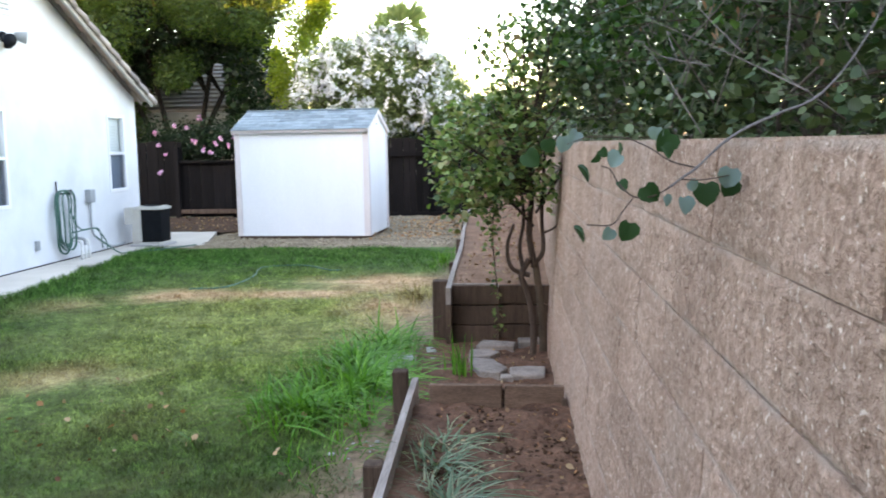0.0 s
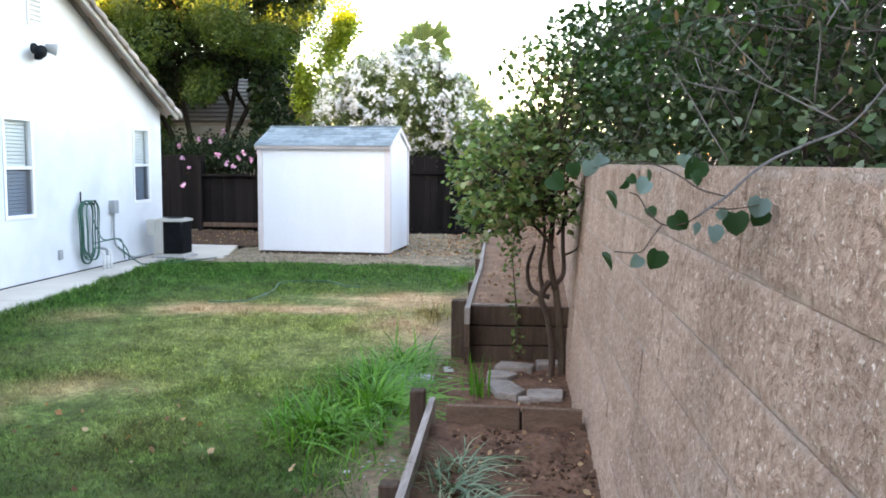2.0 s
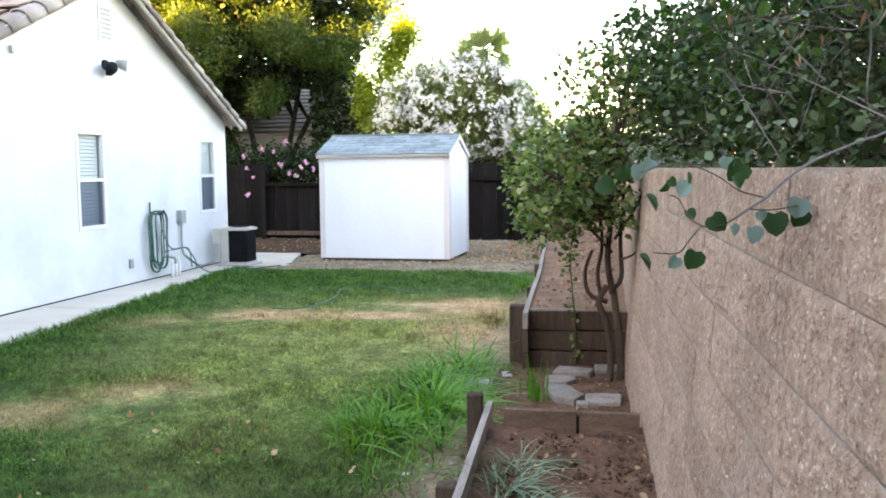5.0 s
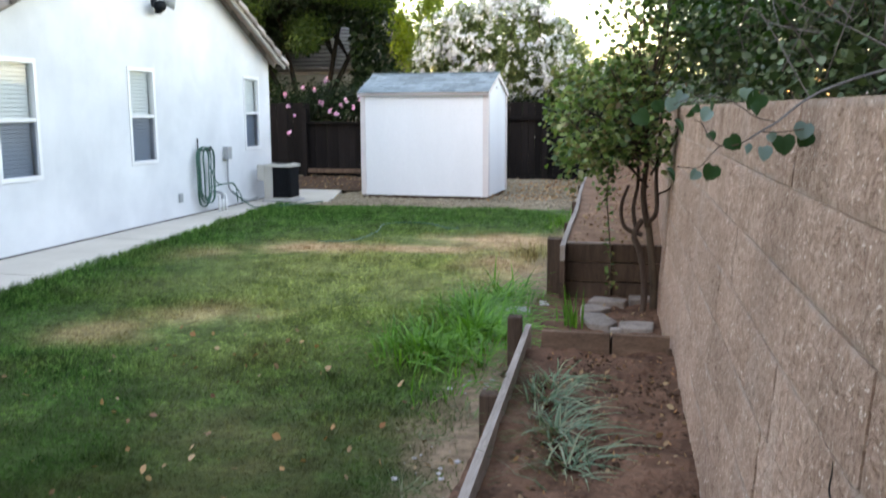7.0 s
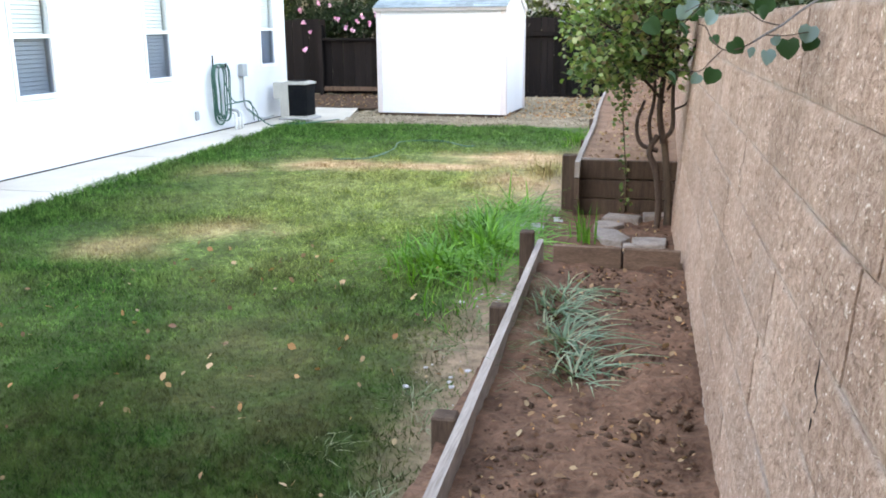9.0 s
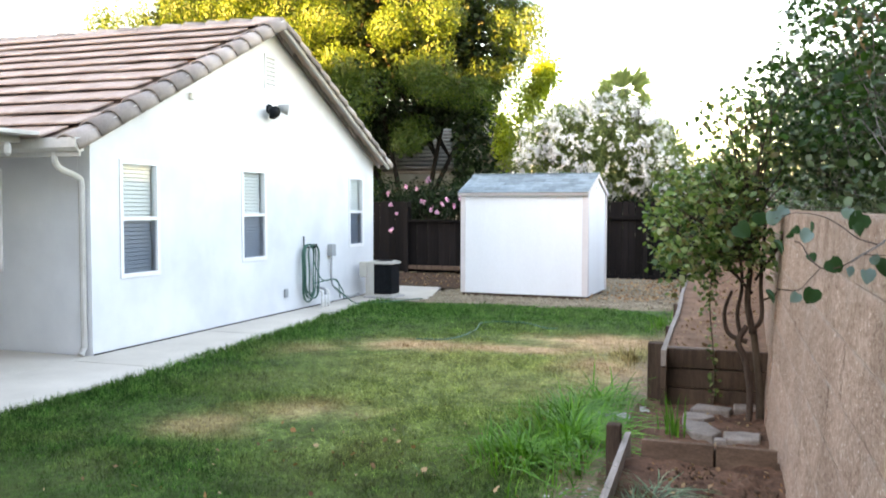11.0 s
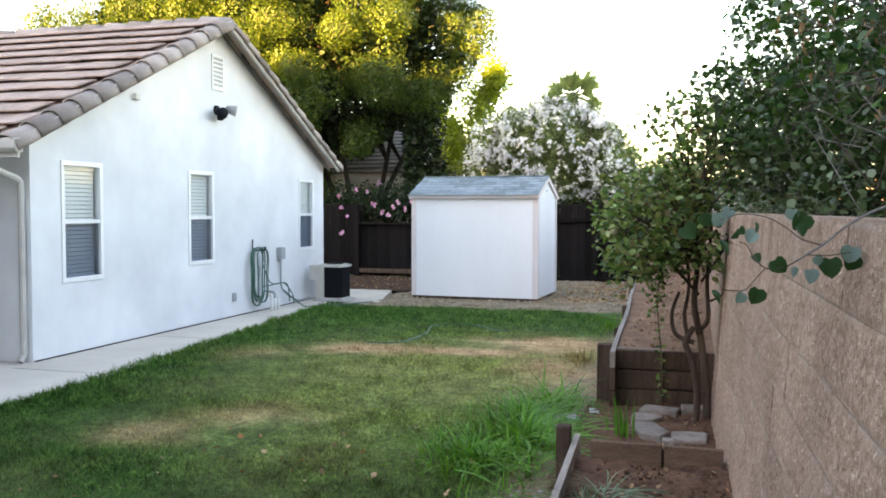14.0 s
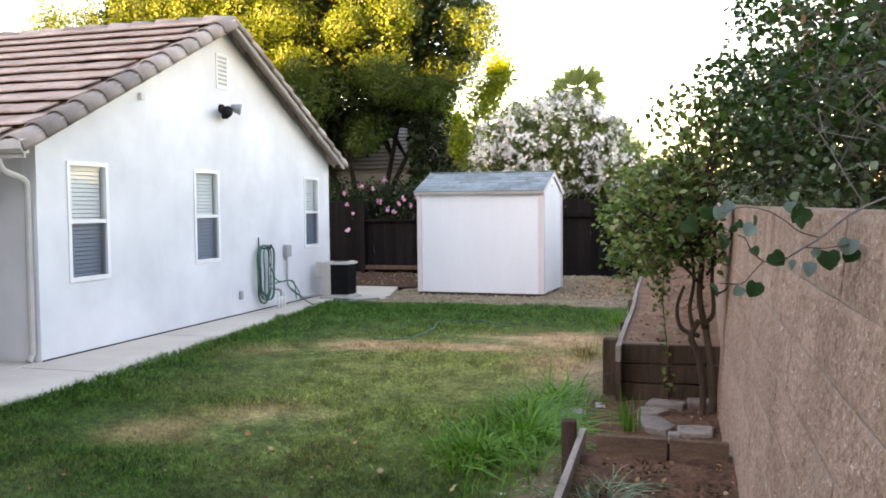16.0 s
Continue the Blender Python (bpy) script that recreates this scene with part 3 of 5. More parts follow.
n = 2600
x, y = rng.uniform(-5.0, -0.6, n), rng.uniform(13.4, 19.2, n)
tagged(new("gravel_stones", strew("gravel_stones", PEBBLE, np.stack([x, y, np.full(n, 0.015)], -1), rng.uniform(0.012, 0.035, n))), "loose tan and buff gravel stones", "gravel", kind="stuff")

n = 700
x, y = rng.normal(-1.3, 0.55, n), rng.uniform(14.2, 19.0, n)
tagged(new("gravel_leaves", scatter("gravel_leaves", FALLEN, np.stack([x, y, np.full(n, 0.05)], -1)[x < -0.75], rng.uniform(0.03, 0.07, n)[x < -0.75], OVAL, None, 0.5, 1.1)), "yellowed leaves strewn on the gravel", "leaves", kind="stuff")

# soil of the planting beds
def soil(name, x0, x1, y0, y1, z, mat, label, rough=0.03):
    me = sheet(x0, x1, y0, y1, 0.03 if y1 < 7 else 0.08, lambda x, y: z + rough * noise.noise((x * 3.1, y * 3.1, z * 9)) + rough * 0.7 * noise.noise((x * 11, y * 11, 2)) + rough * 0.5 * abs(noise.noise((x * 25, y * 25, 4))))
    if y1 > 15:
        for v in me.vertices:
            v.co.x = x0 - 0.042 * max(0.0, v.co.y - 6.9) + (v.co.x - x0) / (x1 - x0) * (x1 - x0 + 0.042 * max(0.0, v.co.y - 6.9))
    me.materials.append(mat)
    return tagged(new(name, me), label, "soil", kind="structure")


soil("bed_soil", -0.24, 0.90, -3, 4.30, SOIL, BARE_DIRT, "bare brown crumbly soil of the planting bed")
soil("pit_soil", -0.42, 0.64, 4.32, 6.62, PIT, BARE_DIRT, "bare brown soil round the small tree")
soil("terrace_soil", -0.24, 0.64, 6.64, 19.4, TERRACE, FAR_DIRT, "dry reddish soil of the raised bed", 0.035)
n = 4200
y = rng.uniform(0.2, 4.25, n)
x = rng.uniform(-0.1, 0.62, n)
z = np.full(n, SOIL - 0.002)
s = 0.003 + 0.017 * rng.uniform(0, 1, n) ** 6
tagged(new("soil_clods", strew("soil_clods", CLOD, np.stack([x, y, z], -1), s)), "crumbs and clods of brown soil", "soil", kind="stuff")
n = 420
y = rng.uniform(0.6, 6.2, n)
x = np.where(rng.uniform(0, 1, n) < 0.7, rng.uniform(-0.1, 0.6, n), rng.uniform(-3.5, -0.3, n))
z = np.where(x > -0.15, np.where(y > 4.3, PIT + 0.02, SOIL + 0.02), 0.03)
tagged(new("fallen_leaves", scatter("fallen_leaves", DEAD, np.stack([x, y, z], -1), rng.uniform(0.015, 0.045, n), OVAL, None, 0.5)), "scattered dead brown leaves", "leaves", kind="stuff")
n = 900
tagged(new("terrace_litter", scatter("terrace_litter", DEAD, np.stack([rng.uniform(-0.2, 0.5, n), rng.uniform(6.7, 17, n), np.full(n, TERRACE + 0.025)], -1), rng.uniform(0.015, 0.05, n), OVAL, None, 0.5)), "dead leaves strewn on the raised bed", "leaves", kind="stuff")

n = 80
x, y = rng.uniform(-3.4, -0.5, n), rng.uniform(0.9, 5.2, n)
tagged(new("lawn_leaves", scatter("lawn_leaves", FALLEN, np.stack([x, y, rng.uniform(0.03, 0.045, n)], -1), rng.uniform(0.03, 0.055, n), OVAL, None, 0.7, 1.2)), "curled tan fallen leaves on the lawn", "leaves", kind="stuff")
n = 260
x, y = rng.uniform(-0.08, 0.6, n), rng.uniform(0.9, 4.2, n)
tagged(new("bark_chips", scatter("bark_chips", FALLEN, np.stack([x, y, np.full(n, SOIL + 0.022)], -1), rng.uniform(0.012, 0.032, n), OVAL, None, 0.6, 0.7)), "reddish bark chips on the soil", "bark chips", kind="stuff")


# ---- the block wall ----
def rough_block(seed, length=0.402, height=0.199, deep=0.06):
    """A split-face block: broken front towards -x, squared edges, 0.4 m long in y."""
    bm = bmesh.new()
    ny, nz = 20, 10
    grid = []
    for j in range(nz + 1):
        for i in range(ny + 1):
            rim = i in (0, ny) or j in (0, nz)
            out = 0.0 if rim else 0.003 + 0.004 * noise.noise((i * 0.35 + seed * 5.3, j * 0.35, seed)) + 0.006 * noise.noise((i * 1.1 + seed * 3.1, j * 1.1, seed + 9))
            grid.append(bm.verts.new((-out, (i / ny - 0.5) * length, (j / nz - 0.5) * height)))
    for j in range(nz):
        for i in range(ny):
            a = j * (ny + 1) + i
            bm.faces.new((grid[a], grid[a + ny + 1], grid[a + ny + 2], grid[a + 1]))
    rim = [grid[i] for i in range(ny + 1)] + [grid[j * (ny + 1) + ny] for j in range(1, nz + 1)]
    rim += [grid[nz * (ny + 1) + i] for i in range(ny - 1, -1, -1)] + [grid[j * (ny + 1)] for j in range(nz - 1, 0, -1)]
    back = [bm.verts.new((deep, v.co.y, v.co.z)) for v in rim]
    for k in range(len(rim)):
        j = (k + 1) % len(rim)
        bm.faces.new((rim[k], rim[j], back[j], back[k]))
    bmesh.ops.recalc_face_normals(bm, faces=bm.faces)
    return mesh_of("block", bm, BLOCK)


def wall_core(y0, y1):
    a, b = wall_x(y0 + 1e-4) + 0.0075, wall_x(y1 - 1e-4) + 0.0075
    return lean_back(prism([(a, y0), (b, y1), (b + 0.19, y1), (a + 0.19, y0)], -0.2, WALL_TOP - 0.012))


retaining_wall = thing("retaining_wall", "tan split-face concrete block garden wall", "wall", kind="structure")
part("core", wall_core(-4.0, JOINT + 0.002), MORTAR, retaining_wall)
crack = smooth_line([(0.731, 0.872, 0.996), (0.730, 0.869, 0.976), (0.728, 0.871, 0.944), (0.728, 0.829, 0.931), (0.725, 0.855, 0.893), (0.723, 0.856, 0.865), (0.722, 0.846, 0.843)], 4)
part("crack", tube(bmesh.new(), crack, list(0.002 * np.sin(np.linspace(0.3, 2.9, len(crack)))), 5), BLACK, retaining_wall, "dark crack in the block")
part("core", wall_core(JOINT + 0.002, 19.4), MORTAR, retaining_wall)
cap = thing("wall_cap", "flat tan top of the block wall", "wall", kind="structure")
for y0, y1 in ((-4.0, JOINT - 0.004), (JOINT + 0.004, 19.4)):
    a, b = wall_x(y0 + 1e-4), wall_x(y1 - 1e-4)
    part("cap_course", lean_back(prism([(a + 0.047, y0), (b + 0.047, y1), (b + 0.205, y1), (a + 0.205, y0)], WALL_TOP - 0.012, WALL_TOP)), BLOCK, cap)

# ---- the house ----
HX, HY0, HY1 = -6.30, 6.95, 14.43
EAVE, RIDGE = 2.455, 4.25
RIDGE_Y = (HY0 + HY1) / 2
house = thing("house", "white stucco house with tiled gable roof", "house")
WINDOWS = [(7.42, 8.10, 0.822, 2.153), (9.92, 10.563, 0.865, 2.153), (13.375, 13.97, 0.922, 2.15)]


def gable_wall():
    """The gable wall with real openings, built of strips."""
    bm = bmesh.new()
    def slope(y):
        return EAVE + (RIDGE - EAVE) * (1 - abs(y - RIDGE_Y) / (RIDGE_Y - HY0))
    ys = sorted({HY0, HY1, RIDGE_Y, *(v for w in WINDOWS for v in w[:2])})
    for a, b in zip(ys, ys[1:]):
        hole = next((w for w in WINDOWS if w[0] <= a + 1e-6 and b <= w[1] + 1e-6), None)
        spans = [((-0.1, -0.1), (slope(a), slope(b)))] if not hole else [((-0.1, -0.1), (hole[2], hole[2])), ((hole[3], hole[3]), (slope(a), slope(b)))]
        for lo, hi in spans:
            f = [bm.verts.new((HX, y, z)) for y, z in ((a, lo[0]), (b, lo[1]), (b, hi[1]), (a, hi[0]))]
            g = [bm.verts.new((HX - 0.16, v.co.y, v.co.z)) for v in f]
            bm.faces.new(f)
            bm.faces.new(g[::-1])
            for k in range(4):
                bm.faces.new((f[k], g[k], g[(k + 1) % 4], f[(k + 1) % 4]))
    bmesh.ops.remove_doubles(bm, verts=bm.verts, dist=1e-5)
    bmesh.ops.recalc_face_normals(bm, faces=bm.faces)
    return bm


part("wall", gable_wall(), STUCCO, house, "white stucco gable wall")
part("wall", box((-13.0, HY0, -0.1), (-6.462, HY0 + 0.16, 2.5)), STUCCO, house)
part("wall", box((-13.0, HY1 - 0.16, -0.1), (-6.462, HY1, 2.5)), STUCCO, house)
part("wall", box((-13.2, HY0, -0.1), (-13.002, HY1, 2.5)), STUCCO, house)
part("shadow_gap", box((HX - 0.1, HY0 + 0.01, -0.02), (HX + 0.010, HY1 - 0.01, 0.024), 0.004), BLACK, house, "black strip drawn for the shadowed gap at the wall's foot")
part("inner_floor", box((-13.0, HY0 + 0.17, -0.05), (-6.47, HY1 - 0.17, 0.05)), CONCRETE, house)

# roof: two tiled slopes with overhanging eaves and rakes
RX, OVER, OVER_BACK = HX + 0.28, 0.50, 0.16
slope_len = math.hypot(RIDGE_Y - HY0, RIDGE - EAVE)
pitch = math.atan2(RIDGE - EAVE, RIDGE_Y - HY0)
for side in (1, -1):
    m = Matrix.Translation((0, RIDGE_Y, RIDGE)) @ Matrix.Rotation(side * pitch, 4, "X")
    y0, y1 = sorted((0, -side * (slope_len + (OVER if side > 0 else OVER_BACK))))
    part("roof_deck", box((-13.4, y0, 0.03), (RX - 0.03, y1, 0.08), 0, m), TILE, house, "underlay below the roof tiles")
    part("bargeboard", box((RX - 0.045, y0, -0.07 if side < 0 else -0.015), (RX, y1, 0.085), 0.004, m), RAKE_BOARD, house, "grey-beige rake board with shade in its paint")

lo = EAVE - math.sin(pitch) * OVER
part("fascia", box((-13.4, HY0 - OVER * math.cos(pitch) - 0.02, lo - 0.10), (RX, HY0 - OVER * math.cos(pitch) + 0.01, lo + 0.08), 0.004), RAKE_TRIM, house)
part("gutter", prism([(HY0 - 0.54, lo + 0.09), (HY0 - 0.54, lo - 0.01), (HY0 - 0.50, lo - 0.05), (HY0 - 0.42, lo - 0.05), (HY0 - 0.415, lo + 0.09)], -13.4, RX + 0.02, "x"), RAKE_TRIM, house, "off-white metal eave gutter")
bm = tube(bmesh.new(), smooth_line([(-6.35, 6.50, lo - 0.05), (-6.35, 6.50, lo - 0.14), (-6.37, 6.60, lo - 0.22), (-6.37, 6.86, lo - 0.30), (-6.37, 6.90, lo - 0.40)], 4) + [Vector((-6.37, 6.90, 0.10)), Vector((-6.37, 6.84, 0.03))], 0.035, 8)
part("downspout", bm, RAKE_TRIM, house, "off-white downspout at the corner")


def tile_mesh(w=0.30, d=0.43):
    bm = box((0.0006, -d, 0.0), (w - 0.0006, 0.0, 0.024), 0.005)
    return mesh_of("roof_tile", bm, TILE)


tile = tile_mesh()
rows, gap = 12, (slope_len + OVER + 0.04) / 12
for r in range(rows):
    for c in range(21):
        x = RX - 0.22 - (c + 1) * 0.30 - (0.15 if r % 2 else 0)
        z = 0.088 + rng.normal(0, 0.002)
        m = Matrix.Translation((0, RIDGE_Y, RIDGE)) @ Matrix.Rotation(pitch, 4, "X")
        m = m @ Matrix.Translation((x, -r * gap - 0.02 + rng.normal(0, 0.004), z)) @ Matrix.Rotation(radians(-7.5 + rng.normal(0, 0.3)), 4, "X")
        t = part("roof_tile", tile, None, house)
        t.matrix_basis = m
for r in range(rows - 1):
    m = Matrix.Translation((0, RIDGE_Y, RIDGE)) @ Matrix.Rotation(-pitch, 4, "X")
    part("tile_course", box((-13.4, r * gap, 0.085), (RX - 0.05, r * gap + 0.42, 0.115), 0.006, m @ Matrix.Translation((0, 0, 0.0))), TILE, house)


def barrel(length=0.44, r0=0.125, r1=0.15, arc=1.12):
    """A curved cover tile, open below, wider at its lower end (towards -y)."""
    bm = bmesh.new()
    rings = []
    for k, (y, r) in enumerate(((0, r0), (-length, r1))):
        for t in (0.0, 0.022):
            rings.append([bm.verts.new(((r - t) * math.sin(a), y, (r - t) * math.cos(a))) for a in np.linspace(-math.pi / 2 * arc, math.pi / 2 * arc, 11)])
    a, b, c, d = rings
    for p, q in ((a, c), (d, b), (b, a), (c, d)):
        for k in range(10):
            bm.faces.new((p[k], p[k + 1], q[k + 1], q[k]))
    for k in (0, 10):
        bm.faces.new((a[k], c[k], d[k], b[k]))
    bmesh.ops.recalc_face_normals(bm, faces=bm.faces)
    return mesh_of("rake_tile", bm, RAKE_TILE, True)


cover = barrel()
for side, count in ((1, 13), (-1, 12)):
    for k in range(count):
        step = (slope_len + (OVER if side > 0 else OVER_BACK)) / count
        m = Matrix.Translation((0, RIDGE_Y, RIDGE)) @ Matrix.Rotation(side * pitch, 4, "X") @ Matrix.Translation((RX - 0.105, -side * (k * step - 0.03), -0.005))
        if side < 0:
            m = m @ Matrix.Rotation(math.pi, 4, "Z")
        t = part("rake_tile", cover, None, house)
        t.matrix_basis = m @ Matrix.Rotation(radians(-2.6), 4, "X")
for k in range(18):
    t = part("ridge_tile", cover, None, house)
    t.matrix_basis = Matrix.Translation((RX - 0.05 - k * 0.40, RIDGE_Y, RIDGE + 0.005)) @ Matrix.Rotation(radians(-90), 4, "Z") @ Matrix.Rotation(radians(-2), 4, "X")


def pane(x, y0, y1, z0, z1):
    bm = bmesh.new()
    bm.faces.new([bm.verts.new((x, y, z)) for y, z in ((y0, z0), (y1, z0), (y1, z1), (y0, z1))])
    return bm


def window(y0, y1, z0, z1):
    """A single-hung window: white frame, blind behind the glass, dark screen over the lower half."""
    w = part("window", box((HX - 0.075, y0 + 0.001, z0 + 0.001), (HX - 0.06, y1 - 0.001, z0 + 0.03)), VINYL, house, "white single-hung window with closed blind")
    f, mid = 0.042, (z0 + z1) / 2 - 0.0
    for lo, hi in (((y0 - 0.012, z0 - 0.012), (y1 + 0.012, z0 + f)), ((y0 - 0.012, z1 - f), (y1 + 0.012, z1 + 0.012)), ((y0 - 0.012, z0 + f), (y0 + f, z1 - f)), ((y1 - f, z0 + f), (y1 + 0.012, z1 - f))):
        part("frame", box((HX - 0.07, *lo), (HX + 0.014, *hi), 0.004), VINYL, w)
    part("sash_rail", box((HX - 0.055, y0 + f, mid - 0.022), (HX + 0.006, y1 - f, mid + 0.022), 0.004), VINYL, w)
    part("pane", pane(HX - 0.033, y0 + f, y1 - f, mid + 0.022, z1 - f), GLASS, w).visible_shadow = False
    part("pane", pane(HX - 0.048, y0 + f, y1 - f, z0 + f, mid - 0.022), GLASS, w).visible_shadow = False
    part("screen", pane(HX - 0.019, y0 + f, y1 - f, z0 + f, mid - 0.022), SCREEN, w, "dark insect screen").visible_shadow = False
    slat = mesh_of("slat", box((-0.003, y0 + 0.05, -0.0215), (0.003, y1 - 0.05, 0.0215), 0.001), SLAT)
    for z in np.arange(z0 + 0.06, z1 - 0.06, 0.048):
        s = part("slat", slat, None, w)
        s.matrix_basis = Matrix.Translation((HX - 0.079, 0, z)) @ Matrix.Rotation(radians(-14), 4, "Y")
    part("valance", box((HX - 0.15, y0 + 0.02, z1 - 0.07), (HX - 0.08, y1 - 0.02, z1 - 0.001), 0.004), SLAT, w)


for w in WINDOWS:
    window(*w)
part("ceiling_board", box((-13.0, HY0 + 0.17, 2.41), (-6.47, HY1 - 0.17, 2.45)), STUCCO, house)

# gable vent with slats; its grey backing stands for the shade in the slots
vent = part("gable_vent", box((HX - 0.02, 10.55, 3.355), (HX + 0.004, 10.86, 3.845), 0.003), GREY_METAL, house, "white louvred attic vent")
for z in np.arange(3.39, 3.83, 0.062):
    part("louvre", box((-0.004, 10.57, -0.016), (0.004, 10.84, 0.016), 0.002, pose(HX + 0.014, 0, z, 0, 18, 0)), VINYL, vent)
for lo, hi in (((10.545, 3.35), (10.575, 3.85)), ((10.835, 3.35), (10.865, 3.85)), ((10.575, 3.35), (10.835, 3.375)), ((10.575, 3.825), (10.835, 3.85))):
    part("vent_frame", box((HX - 0.01, *lo), (HX + 0.018, *hi), 0.003), VINYL, vent)
# patio cover beams left of the corner; solid cover extended unseen to shade the wall
patio = thing("patio_cover", "off-white wooden patio cover under the eave", "patio cover")
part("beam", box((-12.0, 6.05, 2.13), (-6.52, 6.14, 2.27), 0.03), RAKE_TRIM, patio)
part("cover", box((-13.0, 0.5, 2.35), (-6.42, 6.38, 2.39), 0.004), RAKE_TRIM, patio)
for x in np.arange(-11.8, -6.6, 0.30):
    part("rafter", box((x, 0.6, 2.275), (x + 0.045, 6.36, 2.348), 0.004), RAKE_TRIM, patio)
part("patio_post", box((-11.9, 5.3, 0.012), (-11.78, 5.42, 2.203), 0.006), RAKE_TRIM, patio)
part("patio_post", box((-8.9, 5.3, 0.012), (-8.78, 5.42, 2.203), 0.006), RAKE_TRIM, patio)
door = thing("sliding_door", "dark glazed patio door in the shaded wall", "door")
part("frame", box((-9.4, HY0 - 0.03, 0.9), (-7.52, HY0 - 0.002, 2.05), 0.004), VINYL, door)
part("pane", box((-9.36, HY0 - 0.034, 0.94), (-7.56, HY0 - 0.031, 2.01)), surface("dark_glass", (0.01, 0.012, 0.014), (0.02, 0.022, 0.024), 2, 5, 0.05, 0.0), door)

# floodlight under the vent
lamp = thing("floodlight", "twin-head black and white floodlight on the gable", "lamp")
bm = bmesh.new()
bmesh.ops.create_cone(bm, segments=16, radius1=0.07, radius2=0.06, depth=0.04, cap_ends=True, matrix=pose(HX + 0.02, 10.66, 3.06, 0, 90, 0))
part("base", bm, DARK_METAL, lamp)
for dy, dz, ang in ((-0.10, -0.04, -30), (0.20, 0.03, 35)):
    bm = bmesh.new()
    bmesh.ops.create_cone(bm, segments=16, radius1=0.045, radius2=0.085, depth=0.15, cap_ends=True, matrix=pose(HX + 0.13, 10.66 + dy, 3.05 + dz, 0, 100, ang))
    part("head", bm, DARK_METAL if dy < 0 else GREY_METAL, lamp, "", True)
part("sensor", box((HX + 0.04, 10.60, 2.91), (HX + 0.12, 10.68, 2.99), 0.012), DARK_METAL, lamp)
part("arm", tube(bmesh.new(), [(HX + 0.03, 10.62, 3.05), (HX + 0.09, 10.58, 3.03)], 0.015), DARK_METAL, lamp)
part("arm", tube(bmesh.new(), [(HX + 0.03, 10.70, 3.06), (HX + 0.09, 10.82, 3.08)], 0.015), DARK_METAL, lamp)

# hose on its hook, taps, conduit and outlet on the wall
hook = thing("hose_hanger", "dark metal hose hanger on the stucco wall", "hanger")
part("rod", tube(bmesh.new(), [(HX + 0.02, 11.68, 0.98), (HX + 0.02, 11.68, 1.16)], 0.010), DARK_METAL, hook)
part("rod", tube(bmesh.new(), [(HX + 0.0, 11.80, 0.98), (HX + 0.16, 11.80, 0.98), (HX + 0.18, 11.80, 1.04)], 0.012), DARK_METAL, hook)
hose = thing("garden_hose", "green garden hose coiled on a wall hanger", "hose")
for k in range(8):
    a, c, off = rng.uniform(0.16, 0.22), rng.uniform(0.38, 0.47), rng.uniform(0.03, 0.16)
    cy, cz = 11.74 + rng.normal(0, 0.03), 1.03 - c
    loop = [(HX + off + 0.02 * math.sin(3 * q), cy + a * math.sin(q) * (1 + 0.1 * math.cos(q)), cz + c * math.cos(q)) for q in np.linspace(0.02, 6.26, 34)]
    part("coil", tube(bmesh.new(), loop, 0.0095, 6), HOSE, hose, "", True)
bm = tube(bmesh.new(), smooth_line([(HX + 0.1, 11.86, 0.75), (HX + 0.14, 12.05, 0.45), (HX + 0.2, 12.40, 0.42), (HX + 0.24, 12.62, 0.22), (HX + 0.2, 12.75, 0.06)], 6), 0.010, 6)
tube(bm, smooth_line([(HX + 0.1, 11.88, 0.40), (HX + 0.16, 12.15, 0.42), (HX + 0.2, 12.5, 0.40), (HX + 0.2, 12.6, 0.10)], 6), 0.010, 6)
tube(bm, smooth_line([(HX + 0.2, 12.4, 0.30), (HX + 0.45, 12.55, 0.05), (HX + 0.62, 12.62, 0.025), (-5.30, 13.0, 0.03), (-5.0, 13.6, 0.03)], 6), 0.010, 6)
part("free_end", bm, HOSE, hose, "", True)
lawn_hose = thing("lawn_hose", "thin green hose lying in the grass", "hose")
part("length", tube(bmesh.new(), smooth_line([(-3.45, 9.30, 0.008), (-3.05, 9.45, 0.01), (-3.0, 10.3, 0.01), (-3.1, 11.0, 0.015), (-2.6, 11.2, 0.015), (-2.15, 10.75, 0.015), (-2.0, 10.8, 0.01)], 6), 0.009, 6), HOSE, lawn_hose, "", True)
for k, (y, h) in enumerate(((11.92, 0.27), (12.03, 0.30), (12.14, 0.27))):
    tap = thing("irrigation_valve", "white plastic irrigation pipe beside the house wall", "pipe", group="valve pipes at the wall")
    part("riser", tube(bmesh.new(), [(HX + 0.22, y, 0.0), (HX + 0.22, y, h * 0.7)], 0.022, 10), PVC, tap, "", True)
    part("elbow", tube(bmesh.new(), smooth_line([(HX + 0.22, y, h * 0.68), (HX + 0.20, y, h), (HX + 0.06, y - 0.02, h + 0.02)], 4), 0.02, 8), PVC if k != 1 else GREY_METAL, tap, "", True)
meter = thing("disconnect_box", "grey electrical disconnect box with conduit", "electrical box")
part("cabinet", box((HX, 12.53, 0.80), (HX + 0.09, 12.68, 1.00), 0.008), GREY_METAL, meter)
part("conduit", tube(bmesh.new(), smooth_line([(HX + 0.04, 12.60, 0.81), (HX + 0.04, 12.60, 0.42), (HX + 0.06, 12.69, 0.25), (HX + 0.12, 13.05, 0.08), (HX + 0.2, 13.35, 0.10)], 6), 0.018, 8), GREY_METAL, meter, "", True)
outlet = thing("outlet_cover", "small grey weatherproof outlet cover on stucco", "outlet")
part("plate", box((HX, 11.07, 0.24), (HX + 0.03, 11.16, 0.37), 0.006), GREY_METAL, outlet)
small = thing("soffit_light", "small square fixture high on the stucco wall", "fixture")
